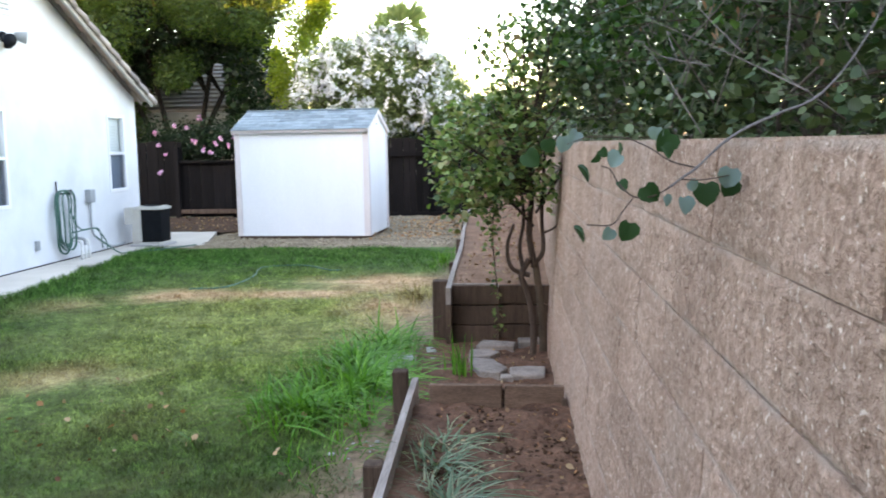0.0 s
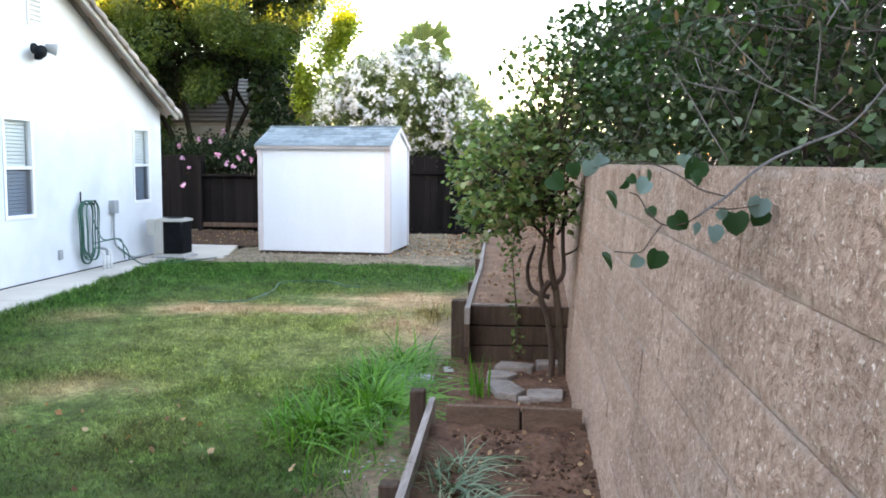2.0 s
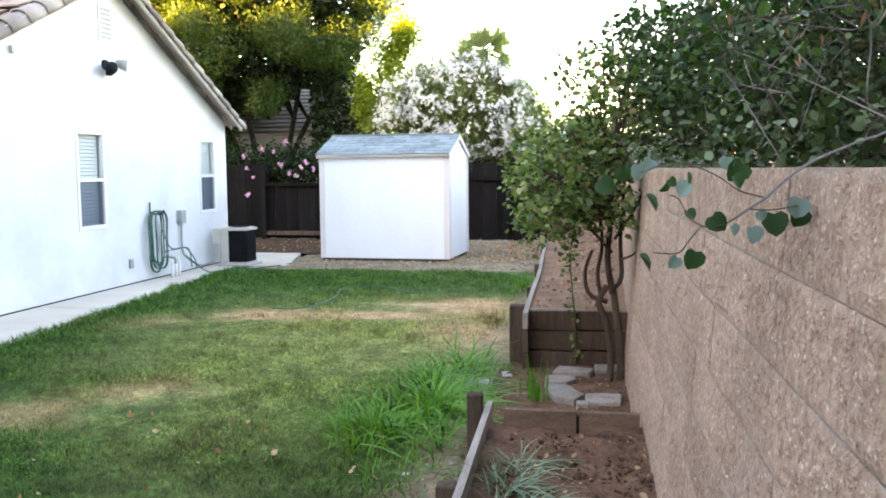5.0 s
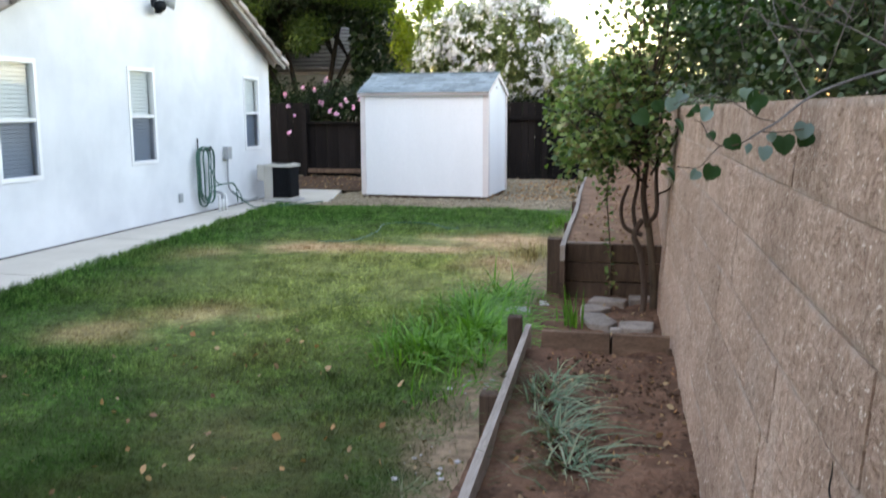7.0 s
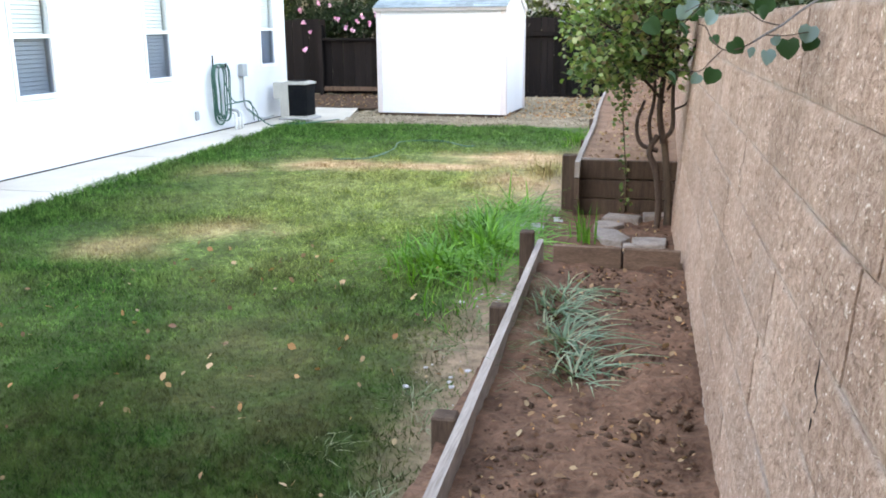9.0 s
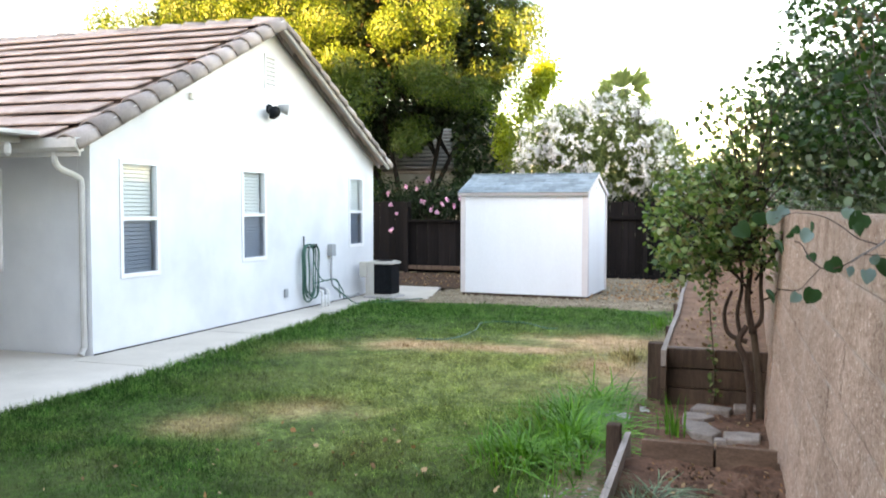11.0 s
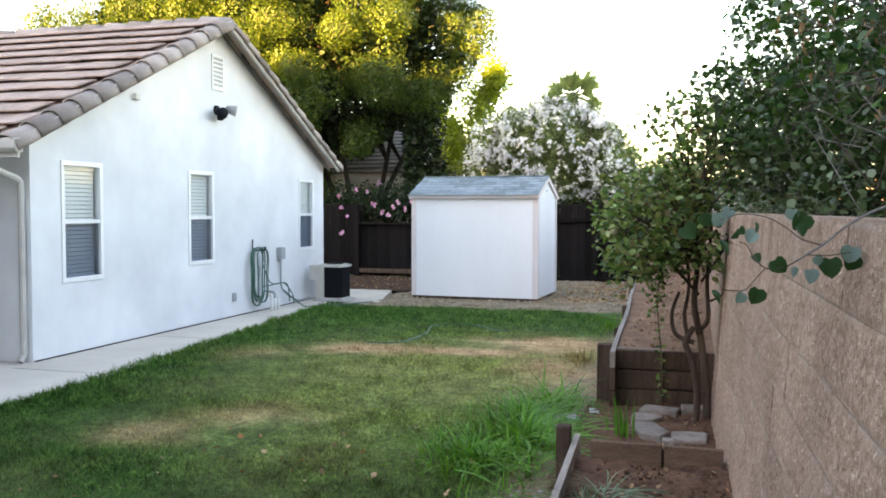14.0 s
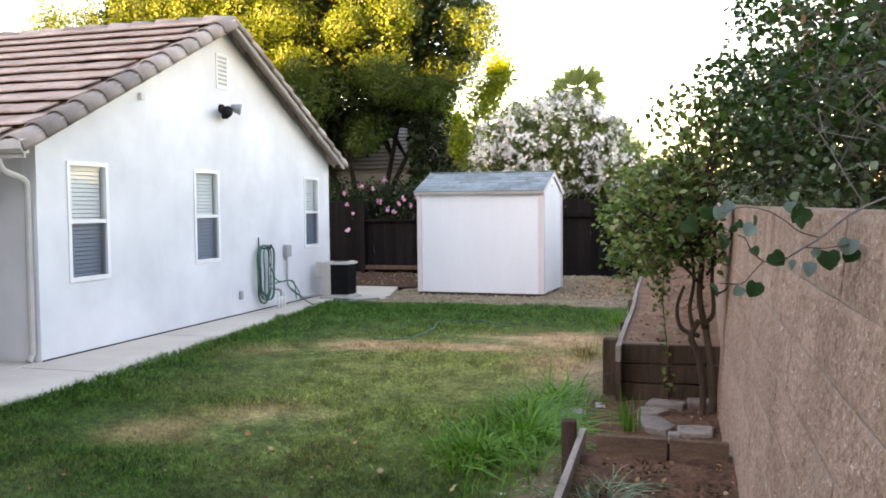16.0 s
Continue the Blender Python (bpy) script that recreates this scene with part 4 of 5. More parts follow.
part("plate", box((HX, 8.72, 2.98), (HX + 0.05, 8.80, 3.06), 0.006), WHITE_TRIM, small)

# air conditioner
ac = thing("air_conditioner", "beige air conditioner with dark louvred sides beside the house", "air conditioner", (-5.775, 13.74, 0.014))


def drum(radius, z0, z1, steps, flat=0.0):
    """An upright rounded drum."""
    ring = [(radius * math.cos(a) * (1 - flat * abs(math.sin(2 * a))), radius * math.sin(a) * (1 - flat * abs(math.sin(2 * a)))) for a in np.linspace(0, 2 * math.pi, steps, endpoint=False)]
    return prism(ring, z0, z1)


def rounded(x0, x1, y0, y1, r, z0, z1):
    """An upright block with rounded corners."""
    ring = []
    for cx, cy, a0 in ((x1 - r, y1 - r, 0), (x0 + r, y1 - r, 90), (x0 + r, y0 + r, 180), (x1 - r, y0 + r, 270)):
        ring += [(cx + r * math.cos(radians(a0 + d)), cy + r * math.sin(radians(a0 + d))) for d in (0, 22, 45, 68, 90)]
    return prism(ring, z0, z1)


part("pad", box((-0.30, -0.27, -0.01), (0.27, 0.30, 0.03), 0.01), OLD_CONCRETE, ac)
part("base_pan", rounded(-0.25, 0.225, -0.225, 0.25, 0.05, 0.03, 0.065), BEIGE_METAL, ac, "beige base pan")
part("coil_case", rounded(-0.23, 0.205, -0.205, 0.23, 0.05, 0.065, 0.60), BLACK, ac, "dark coil behind louvred guard")
louvre = mesh_of("louvre", rounded(-0.236, 0.213, -0.213, 0.236, 0.055, 0.0, 0.010), DARK_METAL)
for z in np.arange(0.085, 0.59, 0.028):
    part("louvre", louvre, None, ac).matrix_basis = pose(0, 0, z)
part("corner_panel", box((-0.245, -0.225, 0.065), (-0.115, -0.08, 0.60), 0.012), BEIGE_METAL, ac, "beige service panel at the corner")
part("top", rounded(-0.265, 0.24, -0.24, 0.265, 0.09, 0.60, 0.632), BEIGE_METAL, ac, "rounded beige sheet-metal top")
part("top_rim", rounded(-0.225, 0.20, -0.20, 0.225, 0.08, 0.632, 0.648), BEIGE_METAL, ac)
part("fan_grille", drum(0.15, 0.648, 0.656, 28), DARK_METAL, ac)
part("service_box", box((-0.40, -0.22, 0.36), (-0.246, -0.05, 0.635), 0.012), BEIGE_METAL, ac, "beige electrical box")
part("service_leg", box((-0.285, -0.20, 0.03), (-0.247, -0.07, 0.36), 0.008), BEIGE_METAL, ac)


# ---- the shed ----
SW, SD, SH, SR = 2.345, 1.60, 1.90, 2.215
shed = thing("garden_shed", "white painted wooden garden shed with grey shingle roof", "shed", (-2.28, 14.525, 0.02), -2.5)
part("floor_frame", box((-SW + 0.02, 0.02, -0.03), (-0.02, SD - 0.02, 0.05)), POST_WOOD, shed)
for k in range(2):
    a, b = -SW + k * SW / 2, -SW + (k + 1) * SW / 2
    part("siding_panel", box((a + 0.0002, 0.0, 0.04), (b - 0.0002, 0.03, SH)), SHED_PAINT, shed)
part("siding_panel", box((-SW, SD - 0.03, 0.04), (0, SD, SH), 0.002), SHED_PAINT, shed)
gable = [(0.03, 0.04), (SD - 0.03, 0.04), (SD - 0.03, SH), (SD / 2, SR - 0.03), (0.03, SH)]
part("end_panel", prism(gable, -0.03, 0.0, "x"), SHED_PAINT, shed)
part("end_panel", prism(gable, -SW, -SW + 0.03, "x"), SHED_PAINT, shed)
for x0, x1 in ((-SW - 0.004, -SW + 0.085), (-0.085, 0.004)):
    part("corner_trim", box((x0, -0.018, 0.04), (x1, 0.0, SH - 0.005), 0.003), SHED_TRIM, shed, "off-white corner board")
for y0, y1 in ((-0.018, 0.075), (SD - 0.075, SD + 0.018)):
    part("corner_trim", box((0.0, y0, 0.04), (0.018, y1, SH - 0.02), 0.003), SHED_TRIM, shed)
sp = math.atan2(SR - SH, SD / 2)
slope = math.hypot(SD / 2, SR - SH) + 0.10
for side in (1, -1):
    m = Matrix.Translation((0, SD / 2, SR)) @ Matrix.Rotation(side * sp, 4, "X")
    y0, y1 = sorted((0.0, -side * slope))
    part("roof_board", box((-SW - 0.02, y0, -0.03), (0.02, y1, 0.0), 0.002, m), SHED_TRIM, shed)
    part("bargeboard", box((0.020, y0, -0.075), (0.034, y1, 0.006), 0.002, m), SHED_TRIM, shed)
    part("bargeboard", box((-SW - 0.034, y0, -0.075), (-SW - 0.020, y1, 0.006), 0.002, m), SHED_TRIM, shed)
    part("drip_edge", box((-SW - 0.02, -side * slope - 0.006, -0.05), (0.02, -side * slope + 0.006, 0.005), 0.002, m), SHED_TRIM, shed)
shingle = mesh_of("shingle", box((0.002, -0.17, 0.0), (0.298, 0.0, 0.007), 0.001), SHINGLE)
for side in (1, -1):
    for r in range(7):
        wide = (SW + 0.08) / 8
        for c in range(9 if r % 2 else 8):
            x0, x1 = (max(0, c - 0.5) * wide, min(8, c + 0.5) * wide) if r % 2 else (c * wide, (c + 1) * wide)
            x = -SW - 0.04 + x0
            m = Matrix.Translation((0, SD / 2, SR)) @ Matrix.Rotation(side * sp, 4, "X")
            if side < 0:
                m = m @ Matrix.Rotation(math.pi, 4, "Z") @ Matrix.Translation((SW, 0, 0))
            s = part("shingle", shingle, None, shed)
            s.matrix_basis = m @ Matrix.Translation((x, -r * slope / 7 + 0.01, 0.003 + rng.uniform(0, 0.002))) @ Matrix.Rotation(radians(-2.6), 4, "X") @ Matrix.Diagonal(((x1 - x0) / 0.30, 1, 1, 1))
part("ridge_cap", box((-SW - 0.045, SD / 2 - 0.07, SR + 0.002), (0.045, SD / 2 + 0.07, SR + 0.022), 0.008), SHINGLE, shed)
part("gable_vent", box((0.0, SD / 2 - 0.12, 1.94), (0.012, SD / 2 + 0.02, 1.98), 0.002), WHITE_TRIM, shed)

# ---- boards, posts and edging of the beds ----
bed_edge = thing("bed_border", "weathered grey board edging of the planting bed", "board")
part("board", prism([(0.025, -3.0), (-0.274, 4.56), (-0.240, 4.56), (0.068, -3.0)], -0.02, 0.290), GREY_WOOD, bed_edge)


def stake(x, y, top, wide=0.085, turn=0.0, name="stake"):
    p = thing(name, "dark weathered wooden stake beside the bed board", "post", (x, y, 0), turn, "stakes along the bed board")
    part("post", box((-wide / 2, -wide / 2, -0.05), (wide / 2, wide / 2, top), 0.007), POST_WOOD, p)


for y, top in ((0.75, 0.29), (1.97, 0.298), (3.22, 0.288), (4.36, 0.385)):
    stake(-0.140 - 0.0395 * y, y, top, 0.083, 2.3)
divider = thing("bed_divider", "two short weathered boards on edge across the bed", "board")
part("board", box((-0.15, 4.305, 0.0), (0.243, 4.342, 0.320), 0.004), OLD_WOOD, divider)
part("board", box((0.257, 4.285, 0.0), (0.572, 4.322, 0.324), 0.004), OLD_WOOD, divider)
part("peg", box((0.235, 4.345, 0.0), (0.285, 4.385, 0.285), 0.004), POST_WOOD, divider)
part("peg", box((0.560, 4.262, 0.0), (0.585, 4.284, 0.26), 0.003), OLD_WOOD, divider)
terrace = thing("terrace_wall", "stacked dark weathered boards holding the raised bed", "retaining boards")
for z0, z1 in ((0.03, 0.175), (0.18, 0.335), (0.34, 0.495)):
    part("board", box((-0.22, 6.56, z0), (0.155, 6.60, z1 - 0.004), 0.005), POST_WOOD, terrace)
    part("board", box((0.16, 6.60, z0), (0.57, 6.64, z1 - 0.006), 0.005), POST_WOOD, terrace)
part("cap_edge", box((-0.22, 6.602, 0.42), (0.155, 6.625, 0.502), 0.003), GREY_WOOD, terrace)
side_board = thing("terrace_border", "long bent pale board edging the raised bed", "board")
line = smooth_line([(-0.225, 6.40), (-0.28, 7.85), (-0.325, 9.2), (-0.43, 11.2), (-0.505, 13.0), (-0.58, 15.0), (-0.76, 19.3)], 5)
outline = [(p.x - 0.02, p.y) for p in line] + [(p.x + 0.02, p.y) for p in reversed(line)]
part("board", prism(outline, 0.37, 0.50), GREY_WOOD, side_board)
part("board", prism(outline, 0.19, 0.362), POST_WOOD, side_board)
part("board", prism(outline, -0.02, 0.182), POST_WOOD, side_board)
stake(-0.315, 6.70, 0.515, 0.12, 2, "corner_post")
for y, x in ((8.6, -0.37), (10.8, -0.47), (13.2, -0.57)):
    stake(x, y, 0.40, 0.07, 2)


def flagstone(at, outline, top, turn=0.0):
    s = thing("flagstone", "flat grey paving stone set round the tree", "stone", (*at, PIT), turn, "stones round the small tree")
    bm = prism(outline, -0.03, top)
    bmesh.ops.bevel(bm, geom=[e for e in bm.edges], offset=0.008, segments=1, affect="EDGES")
    for v in bm.verts:
        v.co += Vector(noise.noise_vector(v.co * 7 + Vector((*at, 0)))) * 0.008
    part("slab", bm, FLAG, s)


flagstone((0.39, 5.50), [(-0.12, -0.13), (0.11, -0.11), (0.115, 0.12), (-0.02, 0.13), (-0.13, 0.09)], 0.040, 0)
flagstone((0.10, 5.72), [(-0.12, -0.04), (-0.05, -0.24), (0.10, -0.29), (0.155, -0.15), (0.04, 0.10), (-0.11, 0.12)], 0.040, 0)
flagstone((0.06, 6.08), [(-0.10, -0.19), (0.06, -0.17), (0.13, -0.03), (0.02, 0.06), (-0.10, 0.04)], 0.036, 0)
flagstone((0.13, 6.30), [(-0.13, -0.08), (0.16, -0.05), (0.17, 0.08), (-0.10, 0.10)], 0.042, -4)
flagstone((0.40, 6.42), [(-0.10, -0.09), (0.10, -0.04), (0.09, 0.10), (-0.08, 0.09)], 0.044, 10)
flagstone((0.245, 5.40), [(-0.04, -0.05), (0.04, -0.05), (0.04, 0.06), (-0.04, 0.06)], 0.03, 5)


def chunk(at, size, turn):
    c = thing("concrete_chunk", "broken pale concrete chunk at the lawn edge", "stone", (*at, 0.0), turn, "concrete chunks along the bed")
    bm = box((-size[0], -size[1], -0.03), (size[0], size[1], size[2]), 0.012)
    bmesh.ops.subdivide_edges(bm, edges=bm.edges[:], cuts=1)
    for v in bm.verts:
        v.co += Vector(noise.noise_vector(v.co * 9 + Vector((*at, 0)))) * 0.02
    part("lump", bm, OLD_CONCRETE, c)


for at, size, turn in (((-0.36, 6.35), (0.045, 0.18, 0.05), 4), ((-0.34, 5.90), (0.05, 0.17, 0.03), -6), ((-0.31, 5.45), (0.04, 0.16, 0.03), 3), ((-0.56, 6.08), (0.12, 0.10, 0.03), 20)):
    chunk(at, size, turn)

n = 70
c = np.array([(-0.50, 4.28), (-0.42, 3.0), (-0.50, 5.2), (-0.60, 6.1)])[rng.integers(0, 4, n)]
p = np.concatenate([c + rng.normal(0, 0.09, (n, 2)) * (1, 1.6), np.full((n, 1), 0.006)], 1)
p = p[p[:, 0] < -0.33]
tagged(new("rubble", strew("rubble", OLD_CONCRETE, p, 0.004 + 0.018 * rng.uniform(0, 1, len(p)) ** 3, 0.4)), "pale concrete crumbs on the bare lawn edge", "stones", kind="stuff")

# ---- the fence ----
fence = thing("fence", "dark stained wooden board fence", "fence", kind="structure")
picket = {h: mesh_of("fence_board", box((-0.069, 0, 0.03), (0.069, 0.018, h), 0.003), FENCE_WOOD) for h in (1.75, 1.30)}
x = -10.5
while x < 0.55:
    low = -7.45 < x < -4.2
    b = part("fence_board", picket[1.30 if low else 1.75], None, fence)
    b.matrix_basis = pose(x, 19.30 + rng.normal(0, 0.003), rng.normal(0, 0.008), 0, rng.normal(0, 0.15), 0)
    x += 0.142
for x in (-10.4, -7.55, -4.15, -1.8, 0.45):
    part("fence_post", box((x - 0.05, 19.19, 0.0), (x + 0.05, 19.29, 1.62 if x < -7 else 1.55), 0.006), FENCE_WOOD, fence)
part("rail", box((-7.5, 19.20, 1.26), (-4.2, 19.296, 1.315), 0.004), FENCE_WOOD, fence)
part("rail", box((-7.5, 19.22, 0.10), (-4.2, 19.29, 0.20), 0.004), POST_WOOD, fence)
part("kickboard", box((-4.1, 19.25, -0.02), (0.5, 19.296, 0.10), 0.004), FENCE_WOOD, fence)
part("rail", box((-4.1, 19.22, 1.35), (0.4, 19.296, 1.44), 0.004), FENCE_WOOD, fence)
n = 260
x, y = rng.uniform(-7.4, -5.0, n), rng.uniform(16.0, 19.1, n)
me = sheet(-8.4, -4.9, 15.88, 19.3, 0.12, lambda x, y: 0.01 + 0.03 * noise.noise((x * 3, y * 3, 7)))
me.materials.append(CLOD)
tagged(new("fence_bed", me), "strip of dark soil along the fence", "soil", kind="structure")
tagged(new("fence_litter", scatter("fence_litter", DEAD, np.stack([x, y, np.full(n, 0.05)], -1), rng.uniform(0.03, 0.08, n), OVAL, None, 0.5)), "reddish dead leaves under the fence", "leaves", kind="stuff")


# ---- plants in the yard ----
def tuft(name, label, at, count, high, spread, mat, width=0.020, droop=0.9, flat=0.0, z=0.0):
    """A clump of long grass blades, each a bent strip."""
    bm = bmesh.new()
    for k in range(count):
        a, r = rng.uniform(0, 6.283), abs(rng.normal(0, 1))
        root = Vector((at[0] + spread[0] * r * math.cos(a), at[1] + spread[1] * r * math.sin(a), z))
        b = a + rng.normal(0, 0.9)
        out = Vector((math.cos(b), math.sin(b), 0))
        h, d = high * rng.uniform(0.5, 1.25), droop * rng.uniform(0.3, 1.5)
        side = Vector((-out.y, out.x, 0)) * width * high * rng.uniform(0.7, 1.3)
        last = None
        for s in (0.0, 0.3, 0.6, 0.85, 1.0):
            up = h * (s * (1 - flat) - d * s * s * 0.45)
            p = root + out * (h * (d * s * s * 0.7 + flat * s)) + Vector((0, 0, max(up, 0.012 * s)))
            w = side * (1.0 - s ** 2)
            row = (bm.verts.new(p - w), bm.verts.new(p + w + Vector((0, 0, 0.002))))
            if last:
                bm.faces.new((last[0], last[1], row[1], row[0]))
            last = row
    t = thing(name, label, "weed")
    tagged(part("foliage", bm, mat, t), kind="stuff")


for at, count, high, spread in (((-0.98, 4.75), 280, 0.33, (0.18, 0.24)), ((-0.72, 5.25), 360, 0.40, (0.18, 0.26)), ((-0.85, 5.8), 300, 0.39, (0.16, 0.26)), ((-0.70, 6.4), 170, 0.37, (0.13, 0.25)), ((-0.55, 4.55), 50, 0.28, (0.10, 0.2)), ((-1.25, 4.9), 60, 0.22, (0.15, 0.2)), ((-0.62, 4.0), 40, 0.20, (0.12, 0.2))):
    tuft("grass_clump", "tall bright green grass clump at the lawn edge", at, count, high, spread, WEED, 0.019, 1.35, 0.12)
tuft("grass_clump", "low green grass clump in the dry lawn", (-0.78, 8.75), 240, 0.19, (0.20, 0.26), BLADES)
tuft("grass_clump", "thin green grass by the corner of the gravel", (-0.72, 11.6), 120, 0.22, (0.12, 0.5), WEED)
tuft("grass_clump", "slender green grass tuft in the soil", (-0.08, 5.55), 26, 0.30, (0.05, 0.08), WEED, 0.022, 0.35, 0, PIT)
for at, count, high in (((-0.02, 3.40), 95, 0.22), ((0.06, 3.0), 100, 0.24), ((0.15, 2.62), 80, 0.22), ((-0.02, 3.65), 60, 0.2)):
    tuft("garden_weed", "flattened blue-green grassy weed on the soil", at, count, high, (0.08, 0.13), BLUE_WEED, 0.019, 0.8, 0.45, SOIL)
for at, count, high in (((-0.45, 1.80), 60, 0.10), ((-0.55, 2.7), 30, 0.10), ((-0.62, 3.3), 30, 0.09), ((-0.40, 4.15), 50, 0.10), ((-0.45, 3.7), 40, 0.12), ((-0.33, 5.0), 30, 0.18), ((-0.75, 2.2), 30, 0.07), ((-0.36, 1.45), 70, 0.12), ((-0.52, 1.2), 60, 0.10), ((-0.42, 2.45), 40, 0.09)):
    tuft("dry_weed", "low pale dry weed on bare soil", at, count, high, (0.07, 0.10), DRY_WEED if at[1] < 5 else WEED, 0.028, 0.9, 0.5)
for k in range(26):
    x, y = rng.uniform(-5.0, -1.2), rng.uniform(2.0, 12.5)
    tuft("lawn_tuft", "dark green tuft standing out of the lawn", (x, y), 60, 0.06, (0.10, 0.06), BLADES, 0.05, 0.5)

# small shrub-tree by the wall
shrub = thing("shrub_tree", "small bushy tree with twisted twin trunks by the wall", "tree", (0, 0, 0))
bm = tube(bmesh.new(), smooth_line([(0.50, 6.20, 0.0), (0.50, 6.20, 0.25), (0.47, 6.18, 0.52), (0.44, 6.15, 0.75)], 5), list(np.linspace(0.030, 0.025, 16)), 10)
part("trunk", bm, PALE_BARK, shrub, "", True)
bm = tube(bmesh.new(), smooth_line([(0.42, 6.14, 0.0), (0.43, 6.14, 0.25), (0.39, 6.13, 0.50), (0.34, 6.12, 0.64), (0.40, 6.13, 0.76)], 5), list(np.linspace(0.025, 0.022, 21)), 10)
part("trunk", bm, BARK, shrub, "", True)
bm = bmesh.new()
for pts, r in (([(0.40, 6.13, 0.64), (0.27, 6.11, 0.70), (0.24, 6.10, 0.86), (0.29, 6.10, 1.02)], 0.020), ([(0.44, 6.14, 0.70), (0.40, 6.13, 0.95), (0.42, 6.12, 1.30), (0.38, 6.1, 1.75)], 0.026),
               ([(0.42, 6.14, 0.72), (0.50, 6.13, 0.82), (0.49, 6.12, 1.1), (0.52, 6.1, 1.6)], 0.020), ([(0.36, 6.13, 0.66), (0.33, 6.12, 0.85), (0.36, 6.12, 1.1), (0.30, 6.1, 1.6)], 0.017),
               ([(0.43, 6.13, 1.0), (0.30, 6.10, 1.15), (0.12, 6.05, 1.30)], 0.014), ([(0.45, 6.13, 1.1), (0.60, 6.0, 1.35), (0.66, 5.8, 1.55)], 0.012), ([(0.50, 6.12, 0.95), (0.60, 6.05, 1.02), (0.62, 6.0, 1.2)], 0.009)):
    q = smooth_line(pts, 5)
    tube(bm, q, list(np.linspace(r, r * 0.55, len(q))), 8)
limbs(bm, (0.40, 6.12, 1.25), in_ellipsoid(26, (0.22, 6.05, 1.62), (0.50, 0.55, 0.45), 0.6), 0.012, 0.004, 5, 0.06)
limbs(bm, (0.40, 6.12, 1.6), in_ellipsoid(16, (0.38, 6.1, 2.25), (0.32, 0.4, 0.5), 0.5), 0.010, 0.003, 5, 0.06)
tagged(part("branchwork", bm, BARK, shrub, "", True), kind="stuff")
c = np.concatenate([in_ellipsoid(150, (0.10, 6.05, 1.58), (0.45, 0.55, 0.42), 0.45), in_ellipsoid(40, (0.02, 6.0, 1.25), (0.30, 0.4, 0.22)), in_ellipsoid(80, (0.34, 6.1, 2.05), (0.34, 0.45, 0.50), 0.3), in_ellipsoid(25, (0.42, 6.0, 1.35), (0.22, 0.3, 0.2))])
leaves = clumps(c, 14, (0.06, 0.065, 0.05))
part("crown", scatter("crown", ROSE_LEAF, leaves, rng.uniform(0.034, 0.070, len(leaves)), OVAL, None, 0.7, 1.1), ROSE_LEAF, shrub)
# a few hanging shoots
c = np.concatenate([np.linspace((0.16, 6.0, 1.22), (0.13, 5.98, 0.86), 12), np.linspace((0.05, 6.0, 1.2), (0.10, 5.98, 1.0), 6)])
leaves = clumps(c, 7, (0.03, 0.03, 0.03))
tagged(part("shoot", scatter("shoot", ROSE_LEAF, leaves, rng.uniform(0.03, 0.05, len(leaves)), OVAL, None, 0.7, 1.1), ROSE_LEAF, shrub), kind="stuff")
# seedling climbing before the boards
vine = thing("climbing_seedling", "thin green climbing seedling before the boards", "plant")
stem = smooth_line([(0.155, 6.45, PIT), (0.16, 6.46, 0.25), (0.15, 6.47, 0.50), (0.12, 6.4, 0.9), (0.14, 6.3, 1.1)], 6)
part("stem", tube(bmesh.new(), stem, 0.005, 5), PALE_BARK, vine)
c = clumps([p[:] for p in stem[2:16]], 3, (0.025, 0.02, 0.01))
part("leaves", scatter("leaves", ROSE_LEAF, c, rng.uniform(0.03, 0.05, len(c)), OVAL, None, 0.7, 1.1), ROSE_LEAF, vine)

# ---- behind the wall ----
me = sheet(0.87, 9, -4, 22, 0.5, lambda x, y: 1.36 + 0.08 * noise.noise((x, y, 0)))
me.materials.append(BARE_DIRT)
tagged(new("bank", me), "leaf-littered earth bank behind the wall", "ground", kind="structure")
redbud = thing("redbud_tree", "heart-leaved tree with grey twigs leaning over the wall", "tree", (0, 0, 0))
bm = bmesh.new()
roots = [(2.2, 4.6, 1.3), (1.9, 6.2, 1.3), (2.9, 3.6, 1.3)]
mains = []
for r in roots:
    tips = in_ellipsoid(6, (r[0] - 0.2, r[1], 3.0), (1.3, 1.6, 0.9), 0.5)
    limbs(bm, r, tips, 0.015, 0.005, 7, 0.25)
    mains += list(tips)
part("trunk", bm, TWIG, redbud, "", True)
bm = bmesh.new()
for m in mains:
    limbs(bm, m, in_ellipsoid(7, m, (1.0, 1.2, 0.8), 0.5), 0.005, 0.002, 5, 0.15)
# bare grey twigs low over the wall top
for k in range(210):
    a = Vector((rng.uniform(0.95, 2.4), rng.uniform(2.2, 6.5), rng.uniform(1.62, 2.3)))
    b = a + Vector((rng.uniform(-0.5, 0.2), rng.uniform(-0.6, 0.7), rng.uniform(-0.05, 0.5)))
    b.x = max(b.x, 0.8)
    limbs(bm, a, [b], 0.0034, 0.0012, 5, 0.12)
bark = bmesh.new()
for k in range(22):
    a = Vector((rng.uniform(1.8, 3.2), rng.uniform(2.6, 6.0), rng.uniform(1.7, 2.9)))
    b = a + Vector((rng.uniform(-1.9, -1.1), rng.uniform(-0.6, 0.9), rng.uniform(-0.2, 0.5)))
    b.x = max(b.x, 0.66)
    limbs(bark, a, [b], 0.0055, 0.002, 6, 0.14)
tagged(part("twigwork", bm, TWIG, redbud, "", True), kind="stuff")
